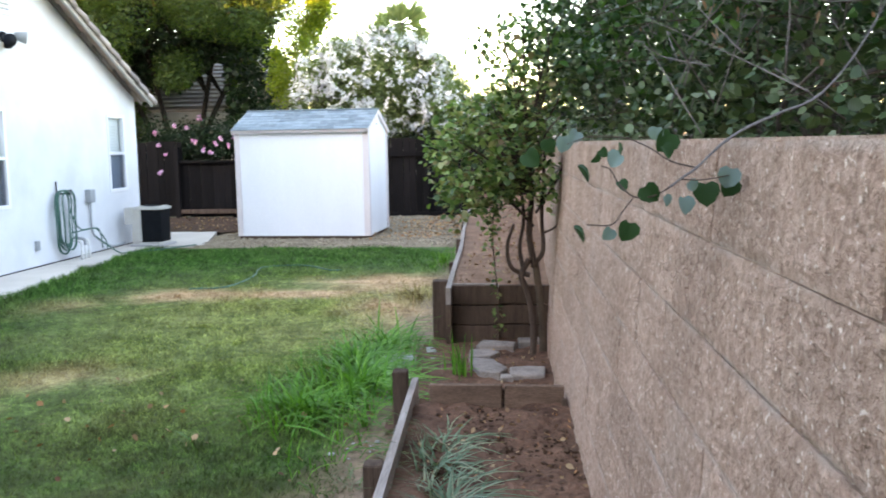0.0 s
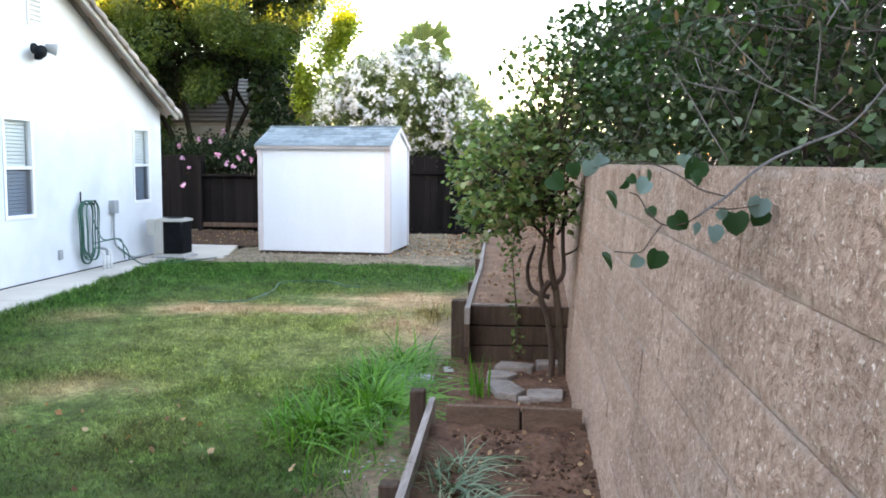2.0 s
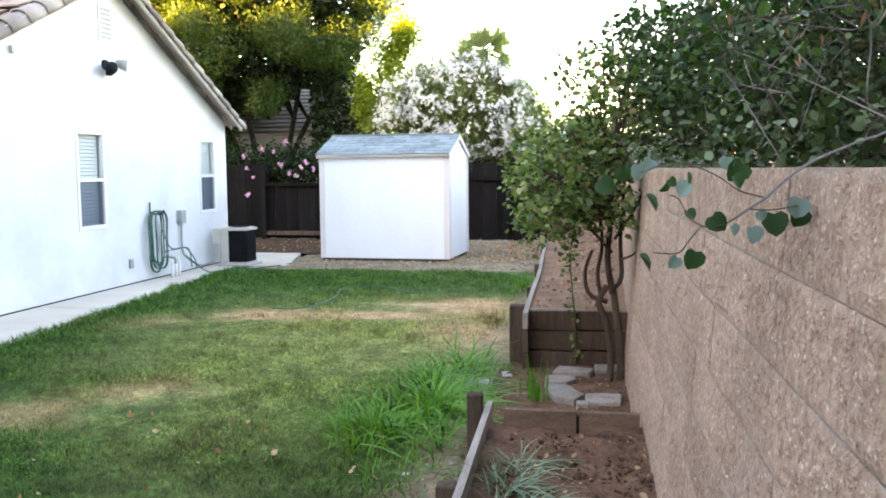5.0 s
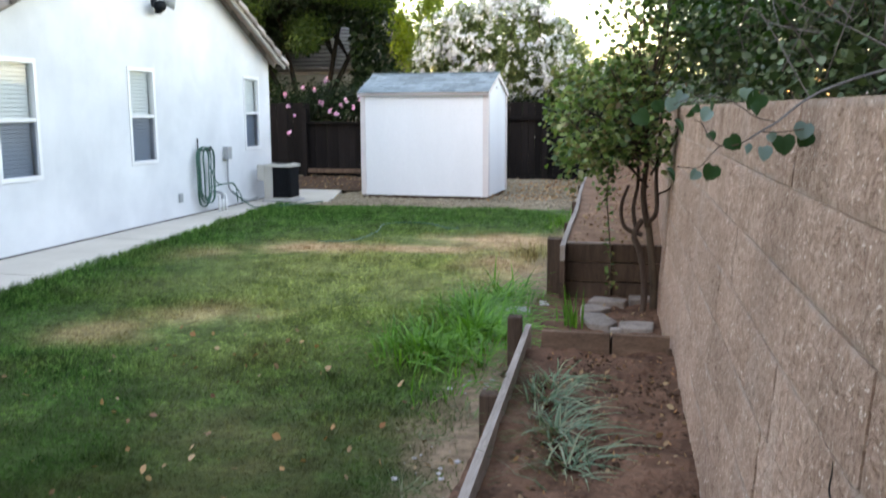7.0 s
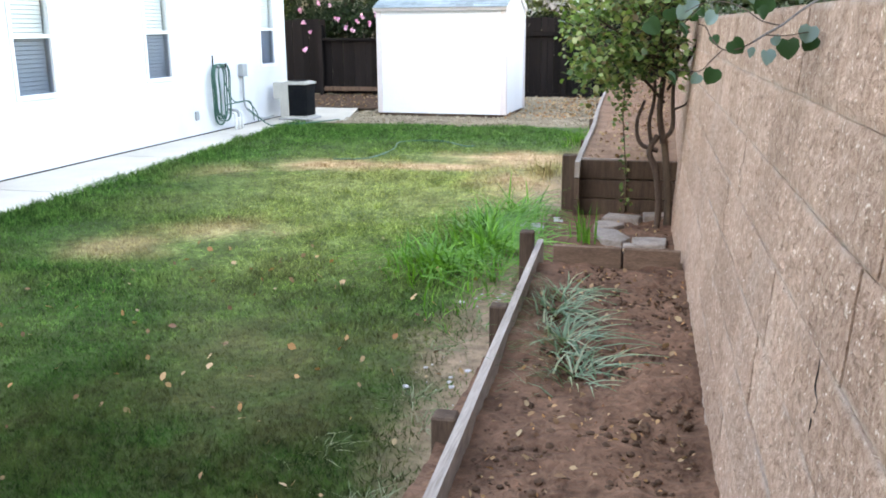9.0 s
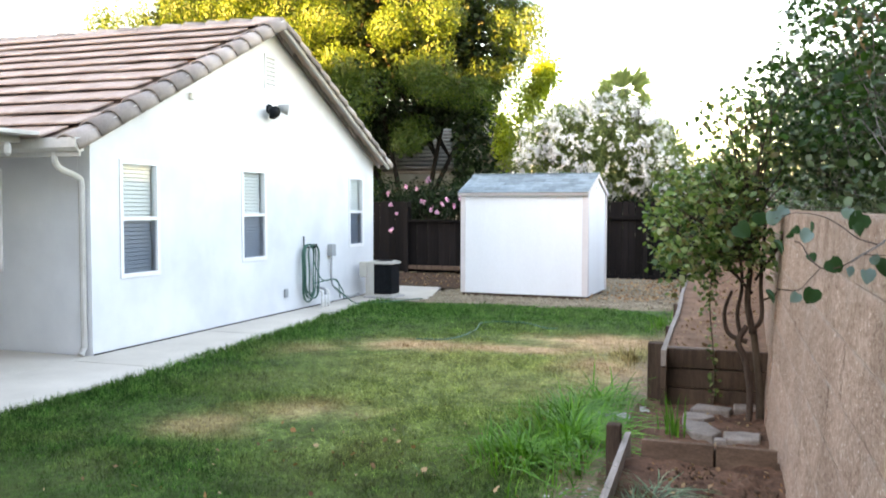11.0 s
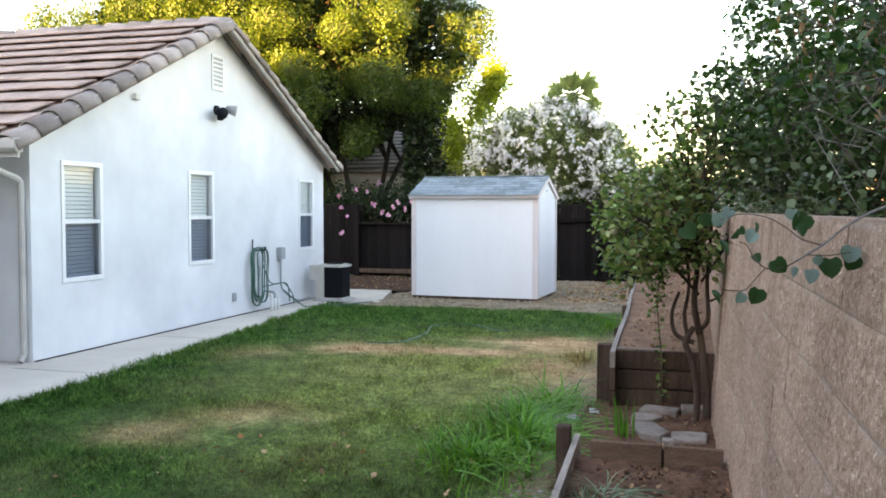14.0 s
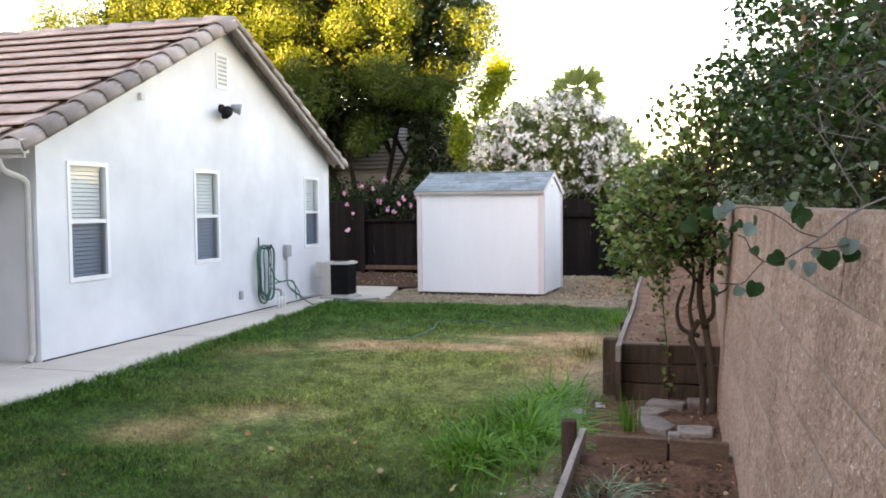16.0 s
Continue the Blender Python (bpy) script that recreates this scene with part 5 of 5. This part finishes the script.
tagged(part("shootwork", bark, BARK, redbud, "long dark brown shoots", True), kind="stuff")
c = np.concatenate([in_ellipsoid(250, (2.4, 5.4, 3.0), (1.9, 3.2, 1.5), 0.3), in_ellipsoid(110, (1.5, 5.6, 2.7), (0.75, 1.6, 1.1)), in_ellipsoid(85, (1.35, 4.2, 2.35), (0.75, 2.0, 0.75)), in_ellipsoid(42, (0.80, 6.6, 2.75), (0.55, 0.9, 0.75)), in_ellipsoid(48, (0.85, 7.3, 2.15), (0.5, 1.2, 0.6)), in_ellipsoid(40, (3.6, 4.0, 2.3), (1.3, 2.5, 0.9))])
c = c[(c[:, 2] > 1.78) & ((c[:, 0] > 0.8) | (c[:, 1] > 4.2))]
c = c[(c[:, 2] > 2.15) | (c[:, 1] > 5.5) | (rng.uniform(0, 1, len(c)) < 0.3)]
c = c[(c[:, 2] < 2.75) | (c[:, 0] + 0.25 * np.sin(c[:, 1] * 5) > 1.1) | (rng.uniform(0, 1, len(c)) < 0.85)]
leaves = clumps(c, 36, (0.17, 0.17, 0.11))
leaves = leaves[(leaves[:, 2] > 1.66) & (leaves[:, 1] > 1.6) & (leaves[:, 0] > 0.15 + 0.45 * np.clip((leaves[:, 2] - 2.45) / 0.35, 0, 1))]
part("crown", scatter("crown", REDBUD, leaves, rng.uniform(0.022, 0.054, len(leaves)), HEART, None, 0.9, 0.9), REDBUD, redbud)
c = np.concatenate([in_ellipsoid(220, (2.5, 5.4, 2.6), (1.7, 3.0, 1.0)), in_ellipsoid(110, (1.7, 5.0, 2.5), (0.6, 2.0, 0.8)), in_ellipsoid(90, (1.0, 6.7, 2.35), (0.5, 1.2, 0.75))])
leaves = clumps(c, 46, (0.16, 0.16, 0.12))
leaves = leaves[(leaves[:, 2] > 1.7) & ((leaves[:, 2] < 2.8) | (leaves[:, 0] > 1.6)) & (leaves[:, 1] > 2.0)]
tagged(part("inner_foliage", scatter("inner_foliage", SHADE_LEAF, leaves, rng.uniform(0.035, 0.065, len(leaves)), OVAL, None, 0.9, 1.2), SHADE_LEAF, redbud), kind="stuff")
c = clumps(in_ellipsoid(60, (1.6, 4.5, 2.5), (0.8, 2.2, 0.8)), 8, (0.06, 0.06, 0.09))
part("withered_leaves", scatter("withered_leaves", WITHERED, c, rng.uniform(0.04, 0.075, len(c)), LANCE, rng.normal(0, 0.35, (len(c), 3)) + np.array((0, 0, -1.0)), 0.8, 1.6), WITHERED, redbud)
# dense shrubs further back on the bank
for at, r in (((3.2, 7.5, 2.5), (1.5, 2.2, 1.35)), ((2.1, 9.8, 2.25), (1.3, 2.2, 1.05)), ((1.9, 19.0, 2.2), (1.1, 3.0, 1.1)), ((4.5, 14.0, 2.6), (2.0, 3.0, 1.5)), ((4.6, 3.5, 2.4), (1.5, 2.6, 1.2)), ((1.9, 5.0, 1.75), (0.9, 2.4, 0.32)), ((1.6, 15.0, 2.0), (0.9, 3.0, 0.7))):
    s = thing("bank_shrub", "dense dark green shrub on the bank behind the wall", "shrub")
    bm = limbs(bmesh.new(), (at[0], at[1], 1.3), in_ellipsoid(20, at, r, 0.6), 0.02, 0.005, 5, 0.15)
    tagged(part("stemwork", bm, TWIG, s), kind="stuff")
    c = clumps(in_ellipsoid(int(120 * r[0] * r[1]), at, r, 0.5), 16, (0.14, 0.14, 0.10))
    c = c[c[:, 2] > 1.42]
    part("foliage", scatter("foliage", SHADE_LEAF, c, rng.uniform(0.04, 0.075, len(c)), OVAL, None, 0.7, 1.2), SHADE_LEAF, s)

# the shoot that hangs over the wall's face, leaf by leaf
spray = thing("overhanging_branch", "grey redbud branch with heart leaves over the wall", "branch")
BOUGHS = [([(1.78, 3.3, 2.20), (1.36, 2.45, 1.89), (1.07, 1.9, 1.715), (0.885, 1.6, 1.658), (0.79, 1.47, 1.628), (0.735, 1.40, 1.602), (0.70, 1.36, 1.578), (0.671, 1.32, 1.558), (0.636, 1.28, 1.54), (0.613, 1.26, 1.526)], 0.0056),
          ([(0.613, 1.26, 1.526), (0.586, 1.25, 1.513), (0.556, 1.27, 1.511), (0.534, 1.3, 1.532), (0.522, 1.34, 1.556), (0.508, 1.36, 1.562)], 0.003),
          ([(0.556, 1.27, 1.511), (0.532, 1.22, 1.49), (0.509, 1.17, 1.472), (0.467, 1.15, 1.474)], 0.0025),
          ([(0.636, 1.28, 1.54), (0.675, 1.29, 1.538), (0.723, 1.3, 1.545)], 0.0025),
          ([(0.671, 1.32, 1.558), (0.638, 1.4, 1.569), (0.612, 1.5, 1.594), (0.582, 1.7, 1.615), (0.535, 2.0, 1.62), (0.49, 2.3, 1.6)], 0.003)]
for pts, r in BOUGHS:
    q = smooth_line(pts, 4)
    part("twig", tube(bmesh.new(), q, list(np.linspace(r * 0.55, r * 0.40, len(q))), 6), TWIG if r > 0.004 else BARK, spray)
GREEN_HEART = leafy("green_heart_leaf", [(0.010, 0.034, 0.014), (0.026, 0.066, 0.022)], 0.2, 0.55, 0.15)
PALE_HEART = leafy("pale_sheen_heart_leaf", [(0.07, 0.125, 0.12), (0.20, 0.28, 0.28)], 0.2, 0.5, 0.2)


def hang(x, y, z, size, mat, edge=False):
    """One heart leaf hanging by its stalk, its face to the yard or, if edge, nearly along the view."""
    a = rng.uniform(-0.9, 0.9)
    w = Vector((math.sin(a), rng.uniform(-0.4, 0.2), -math.cos(a))).normalized()
    me = scatter("leaf", mat, [(x, y, z)], size, HEART, [w[:]], 0.0, 1.05)
    lean = Vector((1.0, rng.uniform(-0.3, 0.1), 0.6) if edge else (rng.uniform(-0.7, 0.7), -1.0, rng.uniform(-0.2, 0.8))).normalized()
    side = w.cross(lean).normalized()
    up = side.cross(w)
    base = Vector((x, y, z)) - w * size / 2
    for v, (p, q, r) in zip(me.vertices, HEART[0]):
        v.co = base + (side * p * 1.1 + w * q + up * (r * 1.3 - 0.25 * (q - 0.4) ** 2)) * size
    part("leaf", me, mat, spray)


for x, y, z, s in ((0.53, 1.14, 1.463, 0.034), (0.54, 1.3, 1.529, 0.022), (0.582, 1.25, 1.517, 0.035), (0.688, 1.315, 1.511, 0.043), (0.730, 1.33, 1.521, 0.035), (0.512, 1.36, 1.586, 0.019), (0.39, 2.5, 1.555, 0.060), (0.448, 2.6, 1.594, 0.050), (0.652, 1.55, 1.603, 0.047), (0.649, 1.5, 1.585, 0.032)):
    hang(x, y, z, s, GREEN_HEART)
for x, y, z, s in ((0.502, 1.16, 1.457, 0.027), (0.609, 1.25, 1.504, 0.025), (0.644, 1.27, 1.495, 0.037), (0.661, 1.3, 1.527, 0.026), (0.722, 1.3, 1.54, 0.044), (0.531, 1.35, 1.573, 0.037), (0.484, 2.4, 1.599, 0.062), (0.506, 2.2, 1.621, 0.045), (0.633, 1.55, 1.62, 0.035)):
    hang(x, y, z, s * 0.85, PALE_HEART)
for x, y, z, s in ((0.458, 1.16, 1.458, 0.030), (0.496, 1.35, 1.576, 0.020), (0.544, 1.38, 1.592, 0.026), (0.477, 1.35, 1.55, 0.035)):
    hang(x, y, z, s, GREEN_HEART, True)


# ---- beyond the fence ----
def big_tree(at, centre, radii, clumps_n, each, label, leaf=0.085, trunk=0.13):
    t = thing("shade_tree", label, "tree")
    bm = bmesh.new()
    heads = in_ellipsoid(14, centre, [r * 0.5 for r in radii], 0.2)
    for dx, dy, lean in ((0, 0, -0.8), (0.5, 0.1, 0.7), (0.25, 0.3, 1.9), (-0.3, 0.2, -1.8)):
        p = smooth_line([(at[0] + dx, at[1] + dy, -0.05), (at[0] + dx + lean * 0.25, at[1] + dy, 2.0), (at[0] + dx + lean, at[1] + dy, 4.6)], 5)
        tube(bm, p, list(np.linspace(trunk * 0.8, trunk * 0.4, len(p))), 8)
        limbs(bm, p[-1], heads[rng.integers(0, 14, 4)], trunk * 0.3, 0.02, 6, 0.4)
        limbs(bm, p[7], heads[rng.integers(0, 14, 3)], trunk * 0.25, 0.02, 6, 0.4)
    part("trunk", bm, FAR_BARK, t, "", True)
    boughs = []
    for b in in_ellipsoid(4000, centre, radii, 0.72):
        if b[2] > 2.6 and all(np.linalg.norm(b - q) > 1.40 for q in boughs):
            boughs.append(b)
        if len(boughs) == clumps_n:
            break
    def gap(q):
        """False where the crown opens towards the neighbour's roof."""
        u, v = (q[:, 0] - 0.37) / (q[:, 1] + 0.8), (q[:, 2] - 1.64) / (q[:, 1] + 0.8)
        return ~((q[:, 0] > -6.1) & (q[:, 2] < 4.9 + 0.2 * np.sin(q[:, 0] * 7))) & ~((u > -0.43) & (u < -0.334) & (v < 0.066 + 0.036 * np.clip((u + 0.385) / 0.045, 0, 1) + 0.004 * np.sin(u * 500)))
    p, n = [], []
    for b in boughs:
        r = rng.uniform(0.85, 1.35) * np.array((0.95, 0.95, 0.9))
        for lobe in in_ellipsoid(6, b, r * 0.55, 0.9):
            q = in_ellipsoid(each // 6, lobe, r * 0.48, 0.78)
            p.append(q)
            n.append((q - lobe) / np.linalg.norm(q - lobe, axis=1, keepdims=True))
    p, n = np.concatenate(p), np.concatenate(n)
    ok = gap(p)
    p, n = p[ok] + rng.normal(0, 0.05, p[ok].shape), n[ok]
    w = np.concatenate([rng.normal(0, 1, (len(p), 2)), rng.normal(-0.7, 0.5, (len(p), 1))], 1)
    w -= 0.85 * (w * n).sum(1, keepdims=True) * n
    part("crown", scatter("crown", PISTACHE, p, rng.uniform(0.6, 1.3, len(p)) * leaf, DIAMOND, w, 0.22, 0.9, n), PISTACHE, t)
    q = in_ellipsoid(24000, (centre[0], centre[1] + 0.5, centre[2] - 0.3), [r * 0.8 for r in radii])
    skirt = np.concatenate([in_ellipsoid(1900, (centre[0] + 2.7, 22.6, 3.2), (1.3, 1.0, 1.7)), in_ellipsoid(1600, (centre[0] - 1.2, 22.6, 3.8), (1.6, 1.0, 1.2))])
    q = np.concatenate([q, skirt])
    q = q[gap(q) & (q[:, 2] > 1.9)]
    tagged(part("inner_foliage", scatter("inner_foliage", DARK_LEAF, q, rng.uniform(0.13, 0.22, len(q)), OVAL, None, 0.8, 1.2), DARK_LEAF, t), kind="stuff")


big_tree((-8.9, 22.6), (-9.9, 23.2, 6.6), (4.7, 3.4, 4.5), 110, 3300, "tall leafy shade tree, tops lit yellow by low sun")
big_tree((-15.6, 24.5), (-16.0, 25.0, 7.0), (5.0, 3.6, 3.6), 70, 1800, "broad leafy shade tree behind the house roof")
sapling = thing("young_tree", "slim yellow-green young tree beyond the fence", "tree")
part("trunk", tube(bmesh.new(), smooth_line([(-5.5, 21.7, -0.06), (-5.45, 21.7, 2.9), (-4.75, 21.7, 5.1)], 5), list(np.linspace(0.06, 0.015, 11)), 8), BARK, sapling, "", True)
c = np.concatenate([in_ellipsoid(60, (-5.60, 21.7, 3.4), (0.45, 0.45, 0.9)), in_ellipsoid(60, (-4.75, 21.7, 5.0), (0.36, 0.35, 0.55)), in_ellipsoid(40, (-5.15, 21.7, 4.3), (0.42, 0.4, 0.5))])
p = clumps(c, 44, (0.13, 0.13, 0.15))
part("crown", scatter("crown", LIME, p, rng.uniform(0.06, 0.11, len(p)), OVAL, None, 0.7), LIME, sapling)


def flowers(spots, size, petals, mat, name):
    n = np.repeat(np.asarray(spots), petals, axis=0)
    a = np.tile(np.arange(petals) * 2 * np.pi / petals, len(spots)) + np.repeat(rng.uniform(0, 6, len(spots)), petals)
    face = np.repeat(rng.normal(0, 0.4, (len(spots), 3)) + np.array((0.1, -0.8, 0.4)), petals, axis=0)
    face /= np.linalg.norm(face, axis=1, keepdims=True)
    u = np.cross(face, (0, 0, 1.0))
    u /= np.linalg.norm(u, axis=1, keepdims=True)
    v = np.cross(face, u)
    w = u * np.cos(a)[:, None] + v * np.sin(a)[:, None] + 0.3 * face
    return scatter(name, mat, n, rng.uniform(0.7, 1.2, len(n)) * size, OVAL, w, 0.25, 1.5)


def shoulder(x):
    """How high the oleander reaches: it falls away towards the wall."""
    return np.maximum(2.75, 4.6 - 1.1 * np.maximum(0, x + 2.55))


oleander = thing("oleander", "large oleander bush covered in white blossom", "shrub")
bm = limbs(bmesh.new(), (-2.7, 21.0, -0.05), in_ellipsoid(40, (-2.75, 21.1, 2.9), (2.1, 0.9, 1.5), 0.7), 0.035, 0.008, 6, 0.25)
tagged(part("stemwork", bm, BARK, oleander, "", True), kind="stuff")
c = np.concatenate([in_ellipsoid(520, (-3.0, 21.1, 2.75), (1.75, 0.95, 1.6), 0.25), in_ellipsoid(330, (-1.1, 21.0, 2.4), (1.5, 0.8, 1.3), 0.3), in_ellipsoid(190, (-4.35, 21.1, 2.75), (0.95, 0.7, 1.35), 0.2)])
tips = rng.uniform(-4.4, -0.5, 60)
c = np.concatenate([c, np.stack([tips, rng.uniform(20.8, 21.3, 60), 4.22 - 0.35 * np.abs(tips + 3.0) ** 1.1 + rng.uniform(-0.4, 0.25, 60)], -1)])
c = c[c[:, 2] < shoulder(c[:, 0])]
p = clumps(c, 46, (0.15, 0.15, 0.19))
w = np.concatenate([rng.normal(0, 0.7, (len(p), 2)), rng.normal(0.35, 0.6, (len(p), 1))], 1)
part("foliage", scatter("foliage", OLEANDER, p, rng.uniform(0.10, 0.19, len(p)), LANCE, w, 0.8, 1.1), OLEANDER, oleander)
c = np.concatenate([in_ellipsoid(800, (-3.0, 21.0, 2.85), (1.8, 1.0, 1.5), 0.82), in_ellipsoid(260, (-1.2, 20.9, 2.4), (1.4, 0.85, 1.3), 0.8), in_ellipsoid(260, (-4.35, 21.0, 2.8), (0.95, 0.75, 1.35), 0.8)])
c = np.concatenate([c, np.stack([tips, rng.uniform(20.7, 21.0, 60), 4.14 - 0.35 * np.abs(tips + 3.0) ** 1.1 + rng.uniform(-0.4, 0.2, 60)], -1)])
p = clumps(c[(c[:, 1] < 21.5) & (c[:, 2] < shoulder(c[:, 0])) & (rng.uniform(0, 1, len(c)) < 0.78)], 5, (0.075, 0.06, 0.065))
part("blossom", flowers(p, 0.066, 5, WHITE_PETAL, "blossom"), WHITE_PETAL, oleander, "white blossom clusters")
palm = thing("fan_palm", "fan palm top behind the oleander", "palm")
part("trunk", tube(bmesh.new(), smooth_line([(-2.80, 22.3, -0.05), (-2.78, 22.3, 2.5), (-2.76, 22.3, 4.66)], 5), list(np.linspace(0.17, 0.13, 11)), 10), BARK, palm, "", True)
crown = Vector((-2.76, 22.3, 4.60))
for ang, stalk, reach in ((-104, 0.22, 0.55), (-74, 0.22, 0.60), (-36, 0.10, 0.58), (-8, 0.08, 0.60), (20, 0.10, 0.64), (54, 0.22, 0.70), (84, 0.22, 0.52), (112, 0.36, 0.52)):
    a = radians(ang)
    d = Vector((math.sin(a), rng.uniform(-0.3, 0.1), math.cos(a))).normalized()
    base = crown + d * stalk
    side = d.cross(Vector((0.15, 1, 0.2))).normalized()
    fan = np.array([(d * math.cos(q) + side * math.sin(q))[:] for q in np.linspace(-0.52, 0.52, 11)])
    part("frond", scatter("frond", PALM, np.repeat([base[:]], 11, axis=0), reach * rng.uniform(0.78, 1.12, 11), LANCE, fan, 0.1, 0.62, (0.15, -1.0, 0.2)), PALM, palm)
    part("stalk", tube(bmesh.new(), [crown, base], 0.03, 5), PALE_BARK, palm)

roses = thing("rose_bush", "dark rose bush with pink blooms over the fence", "shrub")
bm = limbs(bmesh.new(), (-6.2, 19.8, -0.05), in_ellipsoid(18, (-6.2, 19.8, 1.8), (1.5, 0.35, 0.5), 0.5), 0.025, 0.006, 6, 0.15)
tagged(part("stemwork", bm, BARK, roses), kind="stuff")
c = np.concatenate([in_ellipsoid(200, (-6.3, 19.75, 1.75), (1.6, 0.45, 0.42)), in_ellipsoid(90, (-5.4, 19.85, 2.0), (0.9, 0.4, 0.5))])
p = clumps(c, 26, (0.13, 0.08, 0.10))
part("foliage", scatter("foliage", DARK_LEAF, p, rng.uniform(0.05, 0.09, len(p)), OVAL, None, 0.7, 1.1), DARK_LEAF, roses)
blooms = [(-7.53, 2.12), (-7.26, 2.05), (-8.0, 1.95), (-7.88, 1.66), (-7.1, 1.71), (-6.84, 1.56), (-6.6, 1.69), (-6.41, 1.81), (-6.21, 1.65), (-6.9, 2.28), (-6.13, 1.86), (-7.78, 1.46), (-7.85, 1.09), (-6.71, 1.48)]
p = np.array([(x, 19.08 + rng.uniform(-0.1, 0.1), z) for x, z in blooms])
for k, q in enumerate(p):
    part("bloom", flowers(clumps([q], 3, (0.03, 0.03, 0.03)), 0.058, 6, PINK_PETAL, "bloom"), PINK_PETAL, roses, "pink bloom")
# dark shrubs along the far side of the fence
for at, r in (((-9.0, 20.8, 1.15), (1.6, 0.7, 1.15)), ((-7.2, 21.1, 1.2), (1.6, 0.6, 1.15)), ((-5.2, 20.9, 1.3), (1.4, 0.6, 1.3)), ((-2.4, 20.4, 1.0), (2.2, 0.5, 0.9)), ((0.2, 20.6, 1.6), (1.4, 0.8, 1.3))):
    s = thing("hedge_shrub", "dark leafy shrub behind the fence", "shrub")
    tagged(part("stemwork", limbs(bmesh.new(), (at[0], at[1], -0.05), in_ellipsoid(14, at, r, 0.6), 0.03, 0.008, 5, 0.15), BARK, s), kind="stuff")
    c = clumps(in_ellipsoid(int(150 * r[0] * r[2]), at, r, 0.4), 24, (0.15, 0.12, 0.13))
    part("foliage", scatter("foliage", DARK_LEAF, c, rng.uniform(0.06, 0.11, len(c)), OVAL, None, 0.7, 1.1), DARK_LEAF, s)

# neighbour's house beyond
neighbour = thing("neighbour_house", "low house with pale tiled roof beyond the fence", "house", (-9.0, 25.0, 0))
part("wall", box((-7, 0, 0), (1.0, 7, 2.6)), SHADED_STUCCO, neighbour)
np_ = math.atan2(2.0, 4.2)
for side in (1, -1):
    m = Matrix.Translation((0, 3.5, 4.75)) @ Matrix.Rotation(side * np_, 4, "X")
    y0, y1 = sorted((0, -side * 4.75))
    part("roof", box((-7.4, y0, -0.06), (1.4, y1, 0.0), 0, m), RAKE_TILE, neighbour)
course = mesh_of("tile_course", box((-7.45, -0.36, 0.0), (1.45, 0.0, 0.03), 0.006), surface("pale_tiles", (0.52, 0.48, 0.46), (0.78, 0.73, 0.70), 3, 30, 0.9, 0.3, 0.004))
for r in range(15):
    t = part("tile_course", course, None, neighbour)
    t.matrix_basis = Matrix.Translation((0, 3.5, 4.75)) @ Matrix.Rotation(np_, 4, "X") @ Matrix.Translation((0, -r * 0.32 + 0.02, 0.012)) @ Matrix.Rotation(radians(-15), 4, "X")
part("fascia", box((-7.4, -0.85, 2.42), (1.4, -0.82, 2.62), 0.005), RAKE_TRIM, neighbour)

# added, unseen house masses: they shade the yard, set the sun line, hide the horizon
for x0, x1, y0, y1, h in ((-75, -29.0, -26, -17, 11.3), (-28.3, -27.6, -26, -17, 9.6), (-26.9, 24, -26, -17, 14.2), (-24, -13.3, -12, 6.5, 3.0), (-30, 24, 40, 48, 2.3), (11, 18, -8, 24, 4.0)):
    b = thing("sun_block", "unseen stucco house mass added to shade the yard", "house", kind="structure")
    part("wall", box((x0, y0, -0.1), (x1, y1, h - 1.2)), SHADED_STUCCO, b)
    part("roof", prism([(y0 - 0.5, h - 1.2), (y1 + 0.5, h - 1.2), ((y0 + y1) / 2 + 1.0, h + 0.8), ((y0 + y1) / 2 - 1.0, h + 0.8)], x0 - 0.5, x1 + 0.5, "x"), TILE, b)
yard_end = thing("wall_south", "plain fence closing the yard behind", "fence", kind="structure")
part("boards", box((-13, -6.1, -0.1), (6, -6.0, 1.8)), FENCE_WOOD, yard_end)


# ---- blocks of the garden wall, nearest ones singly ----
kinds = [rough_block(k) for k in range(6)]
length, course_h = 0.406, 0.199
k = 0
for r in range(8):
    z = WALL_TOP - 0.009 - course_h * (r + 0.5) if r else WALL_TOP - 0.003 - 0.1025
    y = -0.992 if r % 2 else -0.90
    while y < JOINT - 0.18:
        yc = min(y + length / 2, JOINT - length / 2)
        b = part("block", kinds[k % 6], None, retaining_wall)
        b.matrix_basis = pose(wall_x(yc) + LEAN * (z - 0.21) + rng.normal(0, 0.0012), yc, z, 0, math.degrees(math.atan(LEAN)), math.degrees(math.atan(0.0255))) @ Matrix.Diagonal((1, 1, 0.978 if r else 1.018, 1))
        k += 1
        y += length
bm = bmesh.new()
for r in range(8):
    z = WALL_TOP - 0.009 - course_h * (r + 0.5) if r else WALL_TOP - 0.003 - 0.1025
    y = JOINT + 0.012 - (0.203 if r % 2 else 0.0)
    while y < 19.3:
        a, c = max(y + 0.003, JOINT + 0.012), min(y + length - 0.003, 19.35)
        x = wall_x(max((a + c) / 2, JOINT + 0.01)) + LEAN * (z - 0.21) + rng.normal(0, 0.001)
        if c - a > 0.05:
            add_box(bm, (-0.004, a, -(0.097 if r else 0.1005)), (0.05, c, 0.097 if r else 0.1015), 0, pose(x, 0, z, 0, math.degrees(math.atan(LEAN)), 0))
        y += length
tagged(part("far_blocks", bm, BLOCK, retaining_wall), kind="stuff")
